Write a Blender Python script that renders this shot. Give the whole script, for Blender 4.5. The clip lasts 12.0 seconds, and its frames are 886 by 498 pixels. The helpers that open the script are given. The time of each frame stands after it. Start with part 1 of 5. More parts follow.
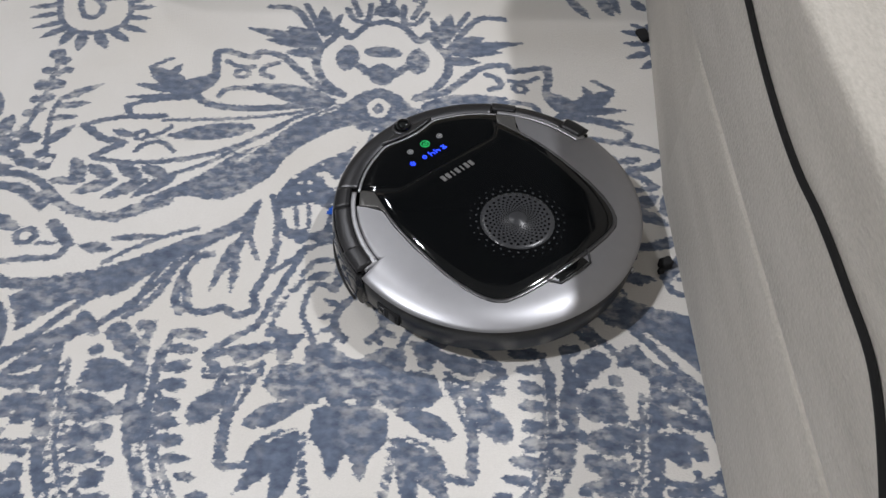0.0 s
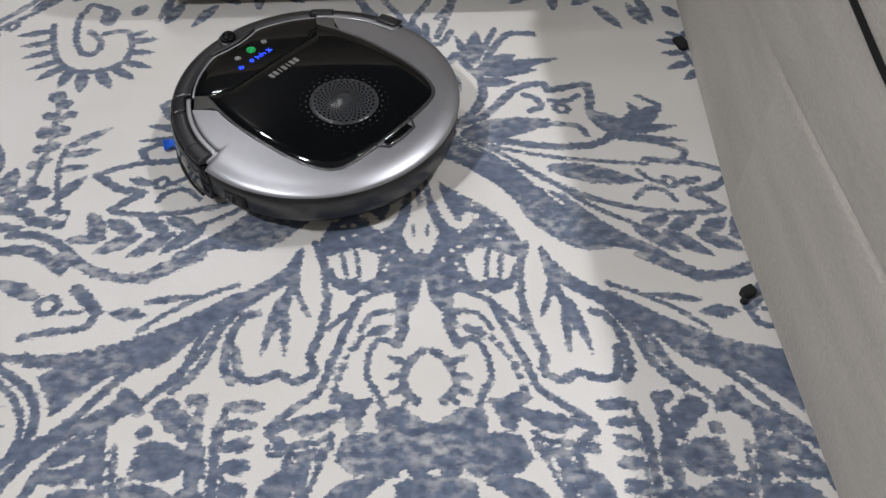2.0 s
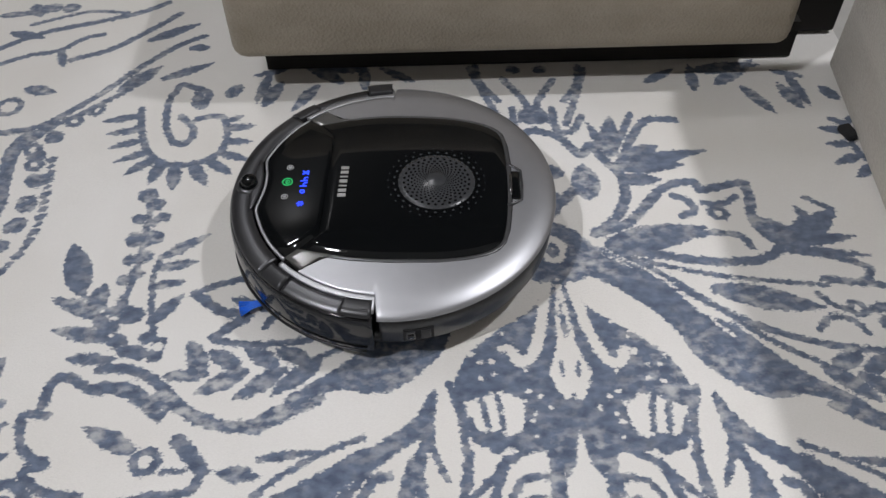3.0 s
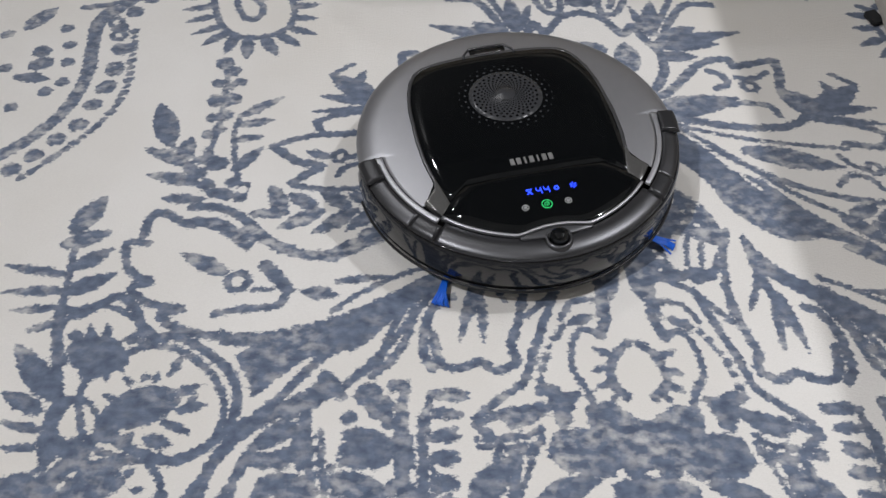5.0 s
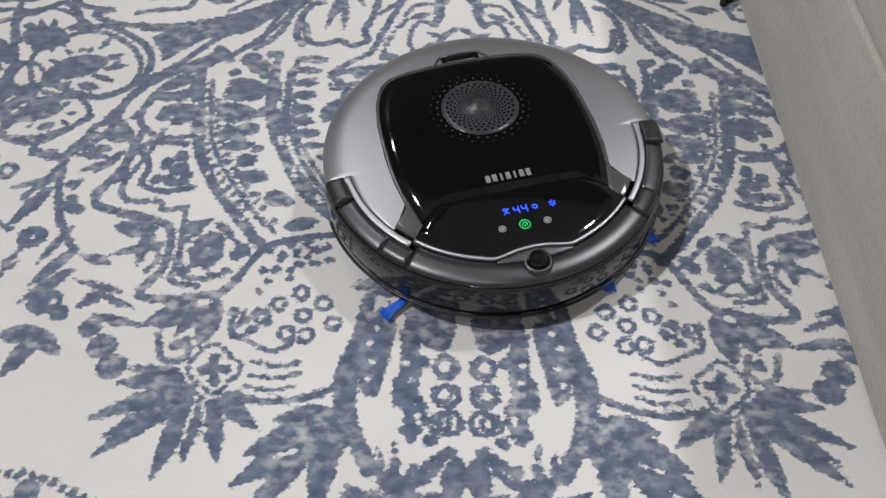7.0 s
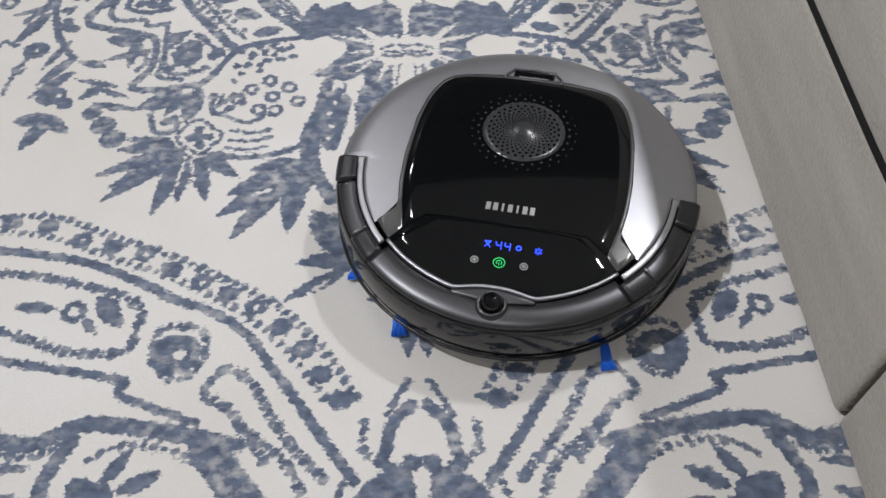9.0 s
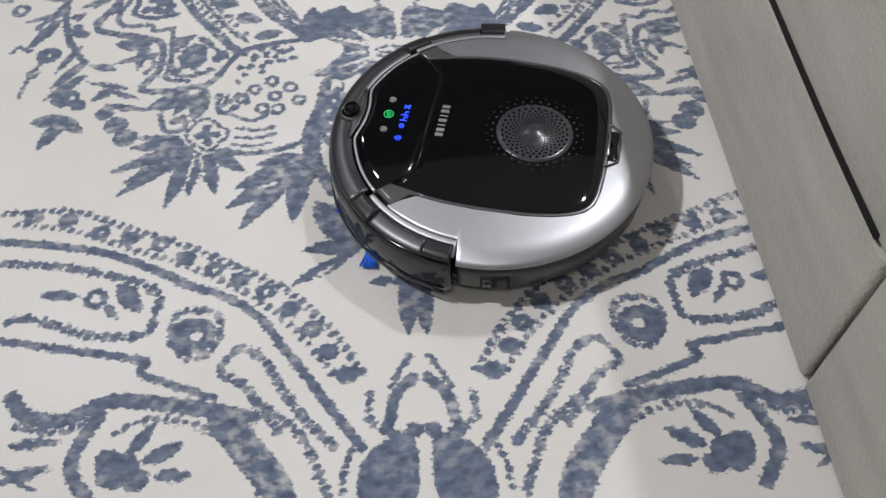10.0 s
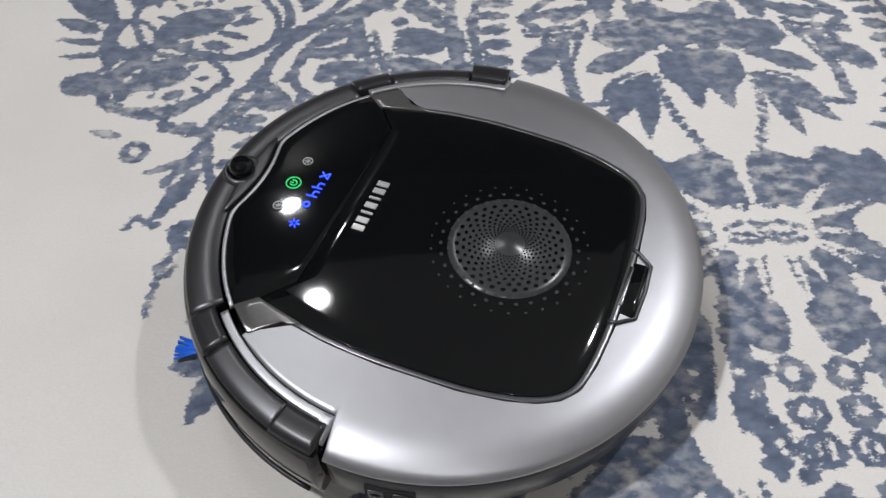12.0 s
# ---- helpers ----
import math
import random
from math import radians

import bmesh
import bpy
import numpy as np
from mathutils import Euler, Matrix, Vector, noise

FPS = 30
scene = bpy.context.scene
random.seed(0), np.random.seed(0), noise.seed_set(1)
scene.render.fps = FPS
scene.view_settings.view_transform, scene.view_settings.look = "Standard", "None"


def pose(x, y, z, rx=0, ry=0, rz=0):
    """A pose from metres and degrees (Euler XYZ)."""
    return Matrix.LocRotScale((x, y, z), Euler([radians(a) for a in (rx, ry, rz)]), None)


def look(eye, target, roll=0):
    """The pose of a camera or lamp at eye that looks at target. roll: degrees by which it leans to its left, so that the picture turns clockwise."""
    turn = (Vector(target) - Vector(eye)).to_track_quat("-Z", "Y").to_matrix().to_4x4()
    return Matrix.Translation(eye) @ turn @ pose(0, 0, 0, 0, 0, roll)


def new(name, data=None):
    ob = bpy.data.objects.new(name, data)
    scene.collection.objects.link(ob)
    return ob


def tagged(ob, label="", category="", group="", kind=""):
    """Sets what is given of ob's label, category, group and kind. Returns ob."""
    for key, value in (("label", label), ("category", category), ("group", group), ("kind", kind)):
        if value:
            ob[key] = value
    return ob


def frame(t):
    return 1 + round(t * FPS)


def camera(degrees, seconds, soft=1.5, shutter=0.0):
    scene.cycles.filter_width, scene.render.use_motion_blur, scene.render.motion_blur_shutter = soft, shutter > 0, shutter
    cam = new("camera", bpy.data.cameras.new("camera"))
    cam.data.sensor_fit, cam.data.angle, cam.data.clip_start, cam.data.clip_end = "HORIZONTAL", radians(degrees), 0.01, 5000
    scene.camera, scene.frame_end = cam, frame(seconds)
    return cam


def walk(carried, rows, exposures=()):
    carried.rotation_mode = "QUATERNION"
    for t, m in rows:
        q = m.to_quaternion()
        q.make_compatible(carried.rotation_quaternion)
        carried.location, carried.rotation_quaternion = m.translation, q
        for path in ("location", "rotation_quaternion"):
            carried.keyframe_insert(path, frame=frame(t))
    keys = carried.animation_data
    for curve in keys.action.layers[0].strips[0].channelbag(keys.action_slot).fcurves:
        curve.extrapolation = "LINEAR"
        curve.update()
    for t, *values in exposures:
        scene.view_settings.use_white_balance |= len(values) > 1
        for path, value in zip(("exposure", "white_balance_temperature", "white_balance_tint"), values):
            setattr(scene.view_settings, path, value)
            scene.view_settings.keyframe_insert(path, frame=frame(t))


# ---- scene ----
cam = camera(54.92, 12.0, soft=1.5)
PATH = [
    (0, (0.088, 0.5911, 0.7224), (0.1025, 1.8812, -0.8057), 1.82),
    (0.5, (0.07, 0.6032, 0.7157), (0.1659, 1.8593, -0.8376), 1.9),
    (1, (0.0501, 0.6136, 0.7176), (0.1653, 1.8631, -0.8398), 1.76),
    (1.5, (0.0065, 0.6409, 0.7026), (0.1298, 1.9083, -0.8397), 2.1),
    (2, (-0.0143, 0.677, 0.6947), (0.0866, 1.9618, -0.8346), 1.22),
    (2.5, (-0.0592, 0.7725, 0.6663), (-0.0086, 2.092, -0.8358), -0.65),
    (3, (-0.112, 0.8549, 0.6713), (-0.098, 2.1697, -0.8358), -1.13),
    (3.2, (-0.1398, 0.8716, 0.6714), (-0.13, 2.1616, -0.8569), -0.15),
    (4.8, (-0.1762, 0.7504, 0.6811), (-0.1714, 1.9747, -0.9003), 0.19),
    (5, (-0.1597, 0.7218, 0.6806), (-0.1776, 1.9399, -0.9056), -1.13),
    (5.5, (-0.1106, 0.5721, 0.6924), (-0.1267, 1.7829, -0.8993), -1.32),
    (6, (-0.1031, 0.449, 0.6683), (-0.1162, 1.6458, -0.9341), -0.87),
    (6.5, (-0.0729, 0.3675, 0.6606), (-0.0951, 1.5567, -0.9474), -1.27),
    (7, (-0.0035, 0.3116, 0.6666), (-0.0194, 1.5008, -0.9413), -0.89),
    (7.5, (0.0265, 0.2606, 0.6584), (0.004, 1.4416, -0.9555), -1.07),
    (7.7, (0.0314, 0.2334, 0.6524), (0.0111, 1.4092, -0.9653), -0.65),
    (9.3, (0.0198, 0.0247, 0.6684), (0.0681, 1.178, -0.9649), -1.57),
    (9.5, (0.0045, 0.0176, 0.6909), (0.0629, 1.1731, -0.9405), -1.38),
    (10, (0.0158, 0.0004, 0.7029), (0.0729, 1.1524, -0.931), -1.49),
    (10.5, (0.0178, 0.0357, 0.6987), (0.0771, 1.1934, -0.9311), -1.19),
    (11, (-0.0091, 0.1012, 0.6711), (0.0444, 1.2615, -0.957), -1.02),
    (11.5, (-0.1017, 0.2712, 0.5962), (-0.0869, 1.4424, -1.0249), -3.14),
    (12, (-0.2548, 0.4166, 0.4905), (-0.1723, 1.6359, -1.0927), -0.21),
]
walk(cam, [(t, look(eye, target, roll)) for t, eye, target, roll in PATH])

# ---- light ----
world = bpy.data.worlds.new("room_air")
scene.world = world
world.use_nodes = True
world.node_tree.nodes["Background"].inputs[0].default_value = (0.9, 0.95, 1.0, 1)
world.node_tree.nodes["Background"].inputs[1].default_value = 0.02
CEILING = 2.6
# place, watts, beam and the spot on the ground that each swivelling downlight is turned to; the last two are added
# fill, with no lamp known there
LAMPS = [(-0.86, 2.26, 4.0, 125, (-0.86, 2.26)), (-1.08, 3.14, 4, 125, (-1.08, 3.14)), (1.32, 1.60, 20, 125, (1.32, 1.60)), (-1.45, 0.45, 10.2, 82, (0.30, 0.75)), (-0.3, -0.9, 4, 95, (-0.3, -0.9))]
for lx, ly, watts, beam, spot in LAMPS:
    ld = bpy.data.lights.new("downlight_and_fill_beam", "AREA")
    ld.shape, ld.size, ld.energy, ld.color = "DISK", 0.13, watts, (0.945, 0.955, 1.0)
    ld.spread = radians(beam)
    lo = new("downlight_and_fill_beam", ld)
    lo.matrix_world = look((lx, ly, CEILING - 0.04), (*spot, 0.0))
scene.view_settings.exposure = 0.0


# ---- materials ----
def nodes_of(name, rough=0.6, metal=0.0, col=(0.5, 0.5, 0.5)):
    m = bpy.data.materials.new(name)
    m.use_nodes = True
    nt = m.node_tree
    b = nt.nodes["Principled BSDF"]
    b.inputs["Base Color"].default_value = (*col, 1)
    b.inputs["Roughness"].default_value = rough
    b.inputs["Metallic"].default_value = metal
    return m, nt, b


def node(nt, kind, **values):
    n = nt.nodes.new(kind)
    for k, v in values.items():
        n.inputs[k].default_value = v
    return n


def grain(nt, b, scale, low, high, bump=0.0, detail=4.0, stretch=(1, 1, 1), dist=0.001):
    """Two scales of colour variation and a fine relief, in the thing's own metres."""
    tc = nt.nodes.new("ShaderNodeTexCoord")
    mp = node(nt, "ShaderNodeMapping", Scale=stretch)
    nt.links.new(tc.outputs["Object"], mp.inputs["Vector"])
    fine = node(nt, "ShaderNodeTexNoise", Scale=scale, Detail=detail)
    wide = node(nt, "ShaderNodeTexNoise", Scale=scale / 30, Detail=3.0)
    for n in (fine, wide):
        nt.links.new(mp.outputs[0], n.inputs["Vector"])
    add = nt.nodes.new("ShaderNodeMath")
    add.operation = "ADD"
    nt.links.new(fine.outputs[0], add.inputs[0])
    nt.links.new(wide.outputs[0], add.inputs[1])
    mr = node(nt, "ShaderNodeMapRange")
    mr.inputs["From Min"].default_value, mr.inputs["From Max"].default_value = 0.65, 1.35
    nt.links.new(add.outputs[0], mr.inputs[0])
    mix = nt.nodes.new("ShaderNodeMix")
    mix.data_type = "RGBA"
    mix.inputs[6].default_value, mix.inputs[7].default_value = (*low, 1), (*high, 1)
    nt.links.new(mr.outputs[0], mix.inputs[0])
    nt.links.new(mix.outputs[2], b.inputs["Base Color"])
    if bump:
        bp = node(nt, "ShaderNodeBump", Strength=bump, Distance=dist)
        nt.links.new(fine.outputs[0], bp.inputs["Height"])
        nt.links.new(bp.outputs[0], b.inputs["Normal"])
    return fine, mix


def plain(name, col, rough, metal=0.0, coat=0.0, vary=0.12, scale=400):
    m, nt, b = nodes_of(name, rough, metal)
    grain(nt, b, scale, [c * (1 - vary) for c in col], [min(1, c * (1 + vary)) for c in col])
    b.inputs["Coat Weight"].default_value = coat
    b.inputs["Coat Roughness"].default_value = 0.03
    return m


def glowing(name, col, strength):
    m, nt, b = nodes_of(name, 0.4, 0, col)
    b.inputs["Emission Color"].default_value = (*col, 1)
    b.inputs["Emission Strength"].default_value = strength
    return m


def rug_pile():
    """Cut pile: cream ground, dyed blue ornament whose edge is frayed along the weft, and worn patches."""
    m, nt, b = nodes_of("rug_pile", 0.95)
    b.inputs["Sheen Weight"].default_value = 0.25
    b.inputs["Sheen Roughness"].default_value = 0.6
    L = nt.links.new
    tc = nt.nodes.new("ShaderNodeTexCoord")
    at = nt.nodes.new("ShaderNodeAttribute")
    at.attribute_name = "dye"

    def noise_at(scale, detail, stretch):
        mp = node(nt, "ShaderNodeMapping", Scale=stretch)
        n = node(nt, "ShaderNodeTexNoise", Scale=scale, Detail=detail)
        L(tc.outputs["Object"], mp.inputs["Vector"])
        L(mp.outputs[0], n.inputs["Vector"])
        return n.outputs[0]

    def maths(op, a, c):
        n = nt.nodes.new("ShaderNodeMath")
        n.operation = op
        for i, v in enumerate((a, c)):
            if isinstance(v, (int, float)):
                n.inputs[i].default_value = v
            else:
                L(v, n.inputs[i])
        return n.outputs[0]

    def ranged(v, a, c, lo=0.0, hi=1.0):
        n = node(nt, "ShaderNodeMapRange")
        for k, x in (("From Min", a), ("From Max", c), ("To Min", lo), ("To Max", hi)):
            n.inputs[k].default_value = x
        L(v, n.inputs[0])
        return n.outputs[0]

    fray = ranged(noise_at(190, 3, (0.8, 1.25, 1)), 0.2, 0.8, -2.9, 2.9)
    tuft = noise_at(900, 2, (0.6, 1.2, 1))
    tufts = ranged(tuft, 0.2, 0.8, -1.0, 1.0)
    edge = maths("ADD", maths("ADD", at.outputs["Fac"], fray), tufts)
    dyed = ranged(edge, -0.7, 0.9)
    worn = ranged(noise_at(85, 5, (0.8, 1.15, 1)), 0.46, 0.66, 0, 0.62)
    faded = ranged(noise_at(9, 3, (1, 1, 1)), 0.38, 0.64)
    keep = maths("SUBTRACT", 1.0, maths("MULTIPLY", worn, faded))
    amount = maths("MULTIPLY", dyed, keep)

    def mixed(f, a, c):
        n = nt.nodes.new("ShaderNodeMix")
        n.data_type = "RGBA"
        for i, v in ((0, f), (6, a), (7, c)):
            if isinstance(v, tuple):
                n.inputs[i].default_value = (*v, 1)
            else:
                L(v, n.inputs[i])
        return n.outputs[2]

    blue = mixed(ranged(noise_at(95, 5, (0.85, 1.15, 1)), 0.34, 0.68), (0.062, 0.084, 0.135), (0.135, 0.167, 0.235))
    soil = ranged(noise_at(3.5, 4, (1, 1, 1)), 0.35, 0.7)
    ground = mixed(soil, (0.745, 0.722, 0.69), (0.645, 0.612, 0.562))
    ground = mixed(ranged(tuft, 0.3, 0.7, 0, 0.25), ground, (0.53, 0.51, 0.475))
    L(mixed(amount, ground, blue), b.inputs["Base Color"])
    weave = maths("ADD", maths("MULTIPLY", tuft, 0.6), maths("MULTIPLY", noise_at(350, 3, (1, 1, 1)), 0.6))
    bp = node(nt, "ShaderNodeBump", Strength=0.55, Distance=0.0016)
    L(weave, bp.inputs["Height"])
    L(bp.outputs[0], b.inputs["Normal"])
    return m


def linen(name, low, high):
    """Ribbed upholstery weave with slubs."""
    m, nt, b = nodes_of(name, 0.9)
    fine, mix = grain(nt, b, 420, low, high, 0.0, 3.0, (1, 0.35, 2.2))
    tc = nt.nodes.new("ShaderNodeTexCoord")
    mp = node(nt, "ShaderNodeMapping", Scale=(1, 0.25, 1), Rotation=(0.22, 0, 0))
    nt.links.new(tc.outputs["Object"], mp.inputs["Vector"])
    rib = node(nt, "ShaderNodeTexNoise", Scale=330.0, Detail=2.0)
    nt.links.new(mp.outputs[0], rib.inputs["Vector"])
    slub = node(nt, "ShaderNodeTexVoronoi", Scale=260.0)
    nt.links.new(tc.outputs["Object"], slub.inputs["Vector"])
    add = nt.nodes.new("ShaderNodeMath")
    add.operation = "ADD"
    nt.links.new(rib.outputs[0], add.inputs[0])
    nt.links.new(slub.outputs["Distance"], add.inputs[1])
    bp = node(nt, "ShaderNodeBump", Strength=0.5, Distance=0.0016)
    nt.links.new(add.outputs[0], bp.inputs["Height"])
    nt.links.new(bp.outputs[0], b.inputs["Normal"])
    b.inputs["Sheen Weight"].default_value = 0.15
    return m


M_RUG = rug_pile()
M_BACKING = plain("jute_backing", (0.42, 0.36, 0.27), 0.95)
M_LINEN = linen("sofa_linen", (0.375, 0.347, 0.302), (0.515, 0.48, 0.427))
M_CHAISE = linen("chaise_linen", (0.30, 0.258, 0.196), (0.41, 0.358, 0.285))
# near-black colour standing in for shade in gaps and under the chaise
M_GAP_SHADE = plain("painted_gap_shade", (0.014, 0.012, 0.011), 0.95)
M_CORD = plain("cord_rubber", (0.004, 0.004, 0.004), 0.95)
M_WALL = plain("wall_paint", (0.55, 0.54, 0.53), 0.8, scale=60, vary=0.05)
# dark colour for the unseen far end, so the lid mirrors it dim
M_DIM_FAR = plain("dark_far_end", (0.045, 0.04, 0.036), 0.5, scale=60, vary=0.2)
M_CEIL = plain("ceiling_paint", (0.82, 0.82, 0.82), 0.85, scale=60, vary=0.04)
M_FLOOR = plain("floor_tile", (0.50, 0.485, 0.46), 0.35, scale=40, vary=0.08)
M_BLACK_GLOSS = plain("piano_black", (0.004, 0.0045, 0.005), 0.05, vary=0.1)
M_BLACK = plain("black_plastic", (0.008, 0.008, 0.009), 0.38)
M_BUMP_FACE = plain("smoked_gloss", (0.008, 0.008, 0.009), 0.09)
M_SILVER = plain("silver_lacquer", (0.44, 0.44, 0.46), 0.42, 0.90, vary=0.03, scale=2500)
M_GUN = plain("gunmetal_lacquer", (0.105, 0.105, 0.11), 0.38, 0.92, vary=0.04, scale=2500)
M_BAND = plain("side_band_grey", (0.085, 0.085, 0.085), 0.32, 0.9)
M_SIDE = plain("dark_grey_plastic", (0.03, 0.03, 0.032), 0.32, 0.3)
M_CHROME = plain("chrome_trim", (0.40, 0.40, 0.42), 0.24, 1.0, vary=0.02)
M_TRIM = plain("satin_trim", (0.16, 0.16, 0.165), 0.28, 0.8, vary=0.03, scale=2500)
M_STRIP = plain("bright_strip", (0.48, 0.48, 0.50), 0.42, 0.85, vary=0.03, scale=2500)
M_INSERT = plain("smoked_insert", (0.10, 0.098, 0.094), 0.18, 0.3)
M_GRILLE = plain("grille_grey", (0.036, 0.037, 0.04), 0.26)
M_HOLE = plain("grille_hole", (0.004, 0.004, 0.0045), 0.06)
M_DOT = plain("printed_dot", (0.042, 0.044, 0.046), 0.07)
M_LOGO = plain("logo_silver", (0.55, 0.54, 0.53), 0.35, 0.9)
M_BLUE_LED = glowing("blue_led", (0.02, 0.06, 1.0), 2.4)
M_GREEN_LED = glowing("green_led", (0.02, 0.45, 0.12), 0.8)
M_ICON = plain("icon_print", (0.40, 0.40, 0.40), 0.4)
M_BRISTLE = plain("blue_bristle", (0.012, 0.14, 0.72), 0.5)
M_LENS = glowing("downlight_lens", (1.0, 0.98, 0.95), 40.0)
M_TAG = plain("black_felt", (0.012, 0.012, 0.013), 0.9)


# ---- mesh helpers ----
def part(name, bm, material, parent=None, label="", smooth=True):
    """One mesh object from a bmesh, under its thing or part."""
    me = bpy.data.meshes.new(name)
    bmesh.ops.recalc_face_normals(bm, faces=bm.faces)
    for f in bm.faces:
        f.smooth = smooth
    bm.to_mesh(me)
    bm.free()
    me.materials.append(material)
    ob = new(name, me)
    if parent:
        ob.parent = parent
    if label:
        ob["label"] = label
    return ob


def block(bm, x0, x1, y0, y1, z0, z1, bevel=0.0, segments=3):
    """A cuboid with rounded edges, added to a bmesh."""
    made = bmesh.ops.create_cube(bm, size=1)["verts"]
    for v in made:
        v.co = Vector(((x0, x1)[v.co.x > 0], (y0, y1)[v.co.y > 0], (z0, z1)[v.co.z > 0]))
    if bevel:
        edges = list({e for v in made for e in v.link_edges})
        bmesh.ops.bevel(bm, geom=edges, offset=bevel, segments=segments, profile=0.5, affect="EDGES")
    return bm


def slab(*size, bevel=0.0, segments=3):
    return block(bmesh.new(), *size, bevel=bevel, segments=segments)


def lathe(bm, profile, a0=0.0, a1=360.0, steps=96, top=None):
    """Turn a profile of (radius, height) from angle a0 to a1 about the upright axis; 0 degrees is +x."""
    closed = abs(a1 - a0) >= 360
    rings = []
    for i in range(steps if closed else steps + 1):
        a = radians(a0 + (a1 - a0) * i / steps)
        rings.append([bm.verts.new((r * math.cos(a), r * math.sin(a), z)) for r, z in profile])
    n = len(rings)
    for i in range(n if closed else n - 1):
        p, q = rings[i], rings[(i + 1) % n]
        for j in range(len(profile) - 1):
            bm.faces.new((p[j], q[j], q[j + 1], p[j + 1]))
    if not closed:
        for ring in (rings[0], rings[-1]):
            if len(ring) > 2:
                bm.faces.new(ring)
    return bm


def tube(bm, points, radius, sides=8, closed=False):
    """A round cord along points."""
    pts = [Vector(p) for p in points]
    rings = []
    n = len(pts)
    for i, p in enumerate(pts):
        a = pts[(i - 1) % n] if closed or i else p
        c = pts[(i + 1) % n] if closed or i < n - 1 else p
        d = (c - a).normalized()
        s = d.cross(Vector((0, 0, 1)))
        s = s.normalized() if s.length > 1e-4 else Vector((1, 0, 0))
        u = s.cross(d)
        rings.append([bm.verts.new(p + radius * (math.cos(k * math.tau / sides) * s + math.sin(k * math.tau / sides) * u)) for k in range(sides)])
    for i in range(n if closed else n - 1):
        p, q = rings[i], rings[(i + 1) % n]
        for k in range(sides):
            bm.faces.new((p[k], p[(k + 1) % sides], q[(k + 1) % sides], q[k]))
    if not closed:
        bm.faces.new(rings[0]), bm.faces.new(rings[-1])
    return bm


def spline(points, per=8):
    """Points of a smooth curve through the points given (any dimension)."""
    p = np.array(points, float)
    if len(p) == 2:
        return p
    q = np.vstack((2 * p[0] - p[1], p, 2 * p[-1] - p[-2]))
    out = []
    for i in range(1, len(q) - 2):
        for s in np.linspace(0, 1, per, endpoint=False):
            a, b_, c, d = q[i - 1], q[i], q[i + 1], q[i + 2]
            out.append(0.5 * (2 * b_ + (c - a) * s + (2 * a - 5 * b_ + 4 * c - d) * s * s + (3 * b_ - a - 3 * c + d) * s ** 3))
    return np.array(out + [q[-2]])


# ---- the room ----
def room():
    x0, x1, y0, y1 = -2.6, 1.9, -1.9, 3.4
    fl = tagged(part("floor", slab(x0, x1, y0, y1, -0.11, -0.012), M_FLOOR, smooth=False), kind="structure")
    ce = tagged(part("ceiling", slab(x0, x1, y0, y1, CEILING, CEILING + 0.1), M_CEIL, smooth=False), kind="structure")
    # unseen dark panel, added to dim the ceiling mirrored in the lid
    tagged(part("reflection_dimmer", slab(x0 + 0.002, x1 - 0.002, 2.56, y1 - 0.002, CEILING - 0.02, CEILING - 0.003, bevel=0.003), M_DIM_FAR, smooth=False), kind="structure")
    for nm, s in (("wall_north", (x0, x1, y1, y1 + 0.1)), ("wall_south", (x0, x1, y0 - 0.1, y0)), ("wall_east", (x1, x1 + 0.1, y0, y1)), ("wall_west", (x0 - 0.1, x0, y0, y1))):
        tagged(part(nm, slab(*s, -0.11, CEILING + 0.1), M_DIM_FAR if nm == "wall_north" else M_WALL, smooth=False), kind="structure")
    for lx, ly, watts, beam, spot in LAMPS:
        base = new("ceiling_downlight")
        base.location = (lx, ly, CEILING if ly < 2.5 else CEILING - 0.02)
        tagged(base, "round white recessed ceiling downlight, switched on, two of five added as fill", "light", group="ceiling downlights")
        part("rim", lathe(bmesh.new(), [(0.075, 0.0), (0.09, -0.004), (0.088, -0.014), (0.072, -0.016), (0.07, 0.0)], steps=40), M_CEIL, base)
        part("lens", lathe(bmesh.new(), [(0.001, -0.006), (0.04, -0.006), (0.07, -0.005)], steps=32), M_LENS, base)


room()


# ---- the sofas ----
def cushion(name, x0, x1, y0, y1, z0, z1, soft, parent, label="", cloth=M_LINEN):
    """An upholstered block with soft edges and a slightly uneven, padded surface."""
    bm = slab(x0, x1, y0, y1, z0, z1)
    bmesh.ops.bevel(bm, geom=list(bm.edges), offset=soft, segments=4, profile=0.5, affect="EDGES")
    ob = part(name, bm, cloth, parent, label)
    return ob


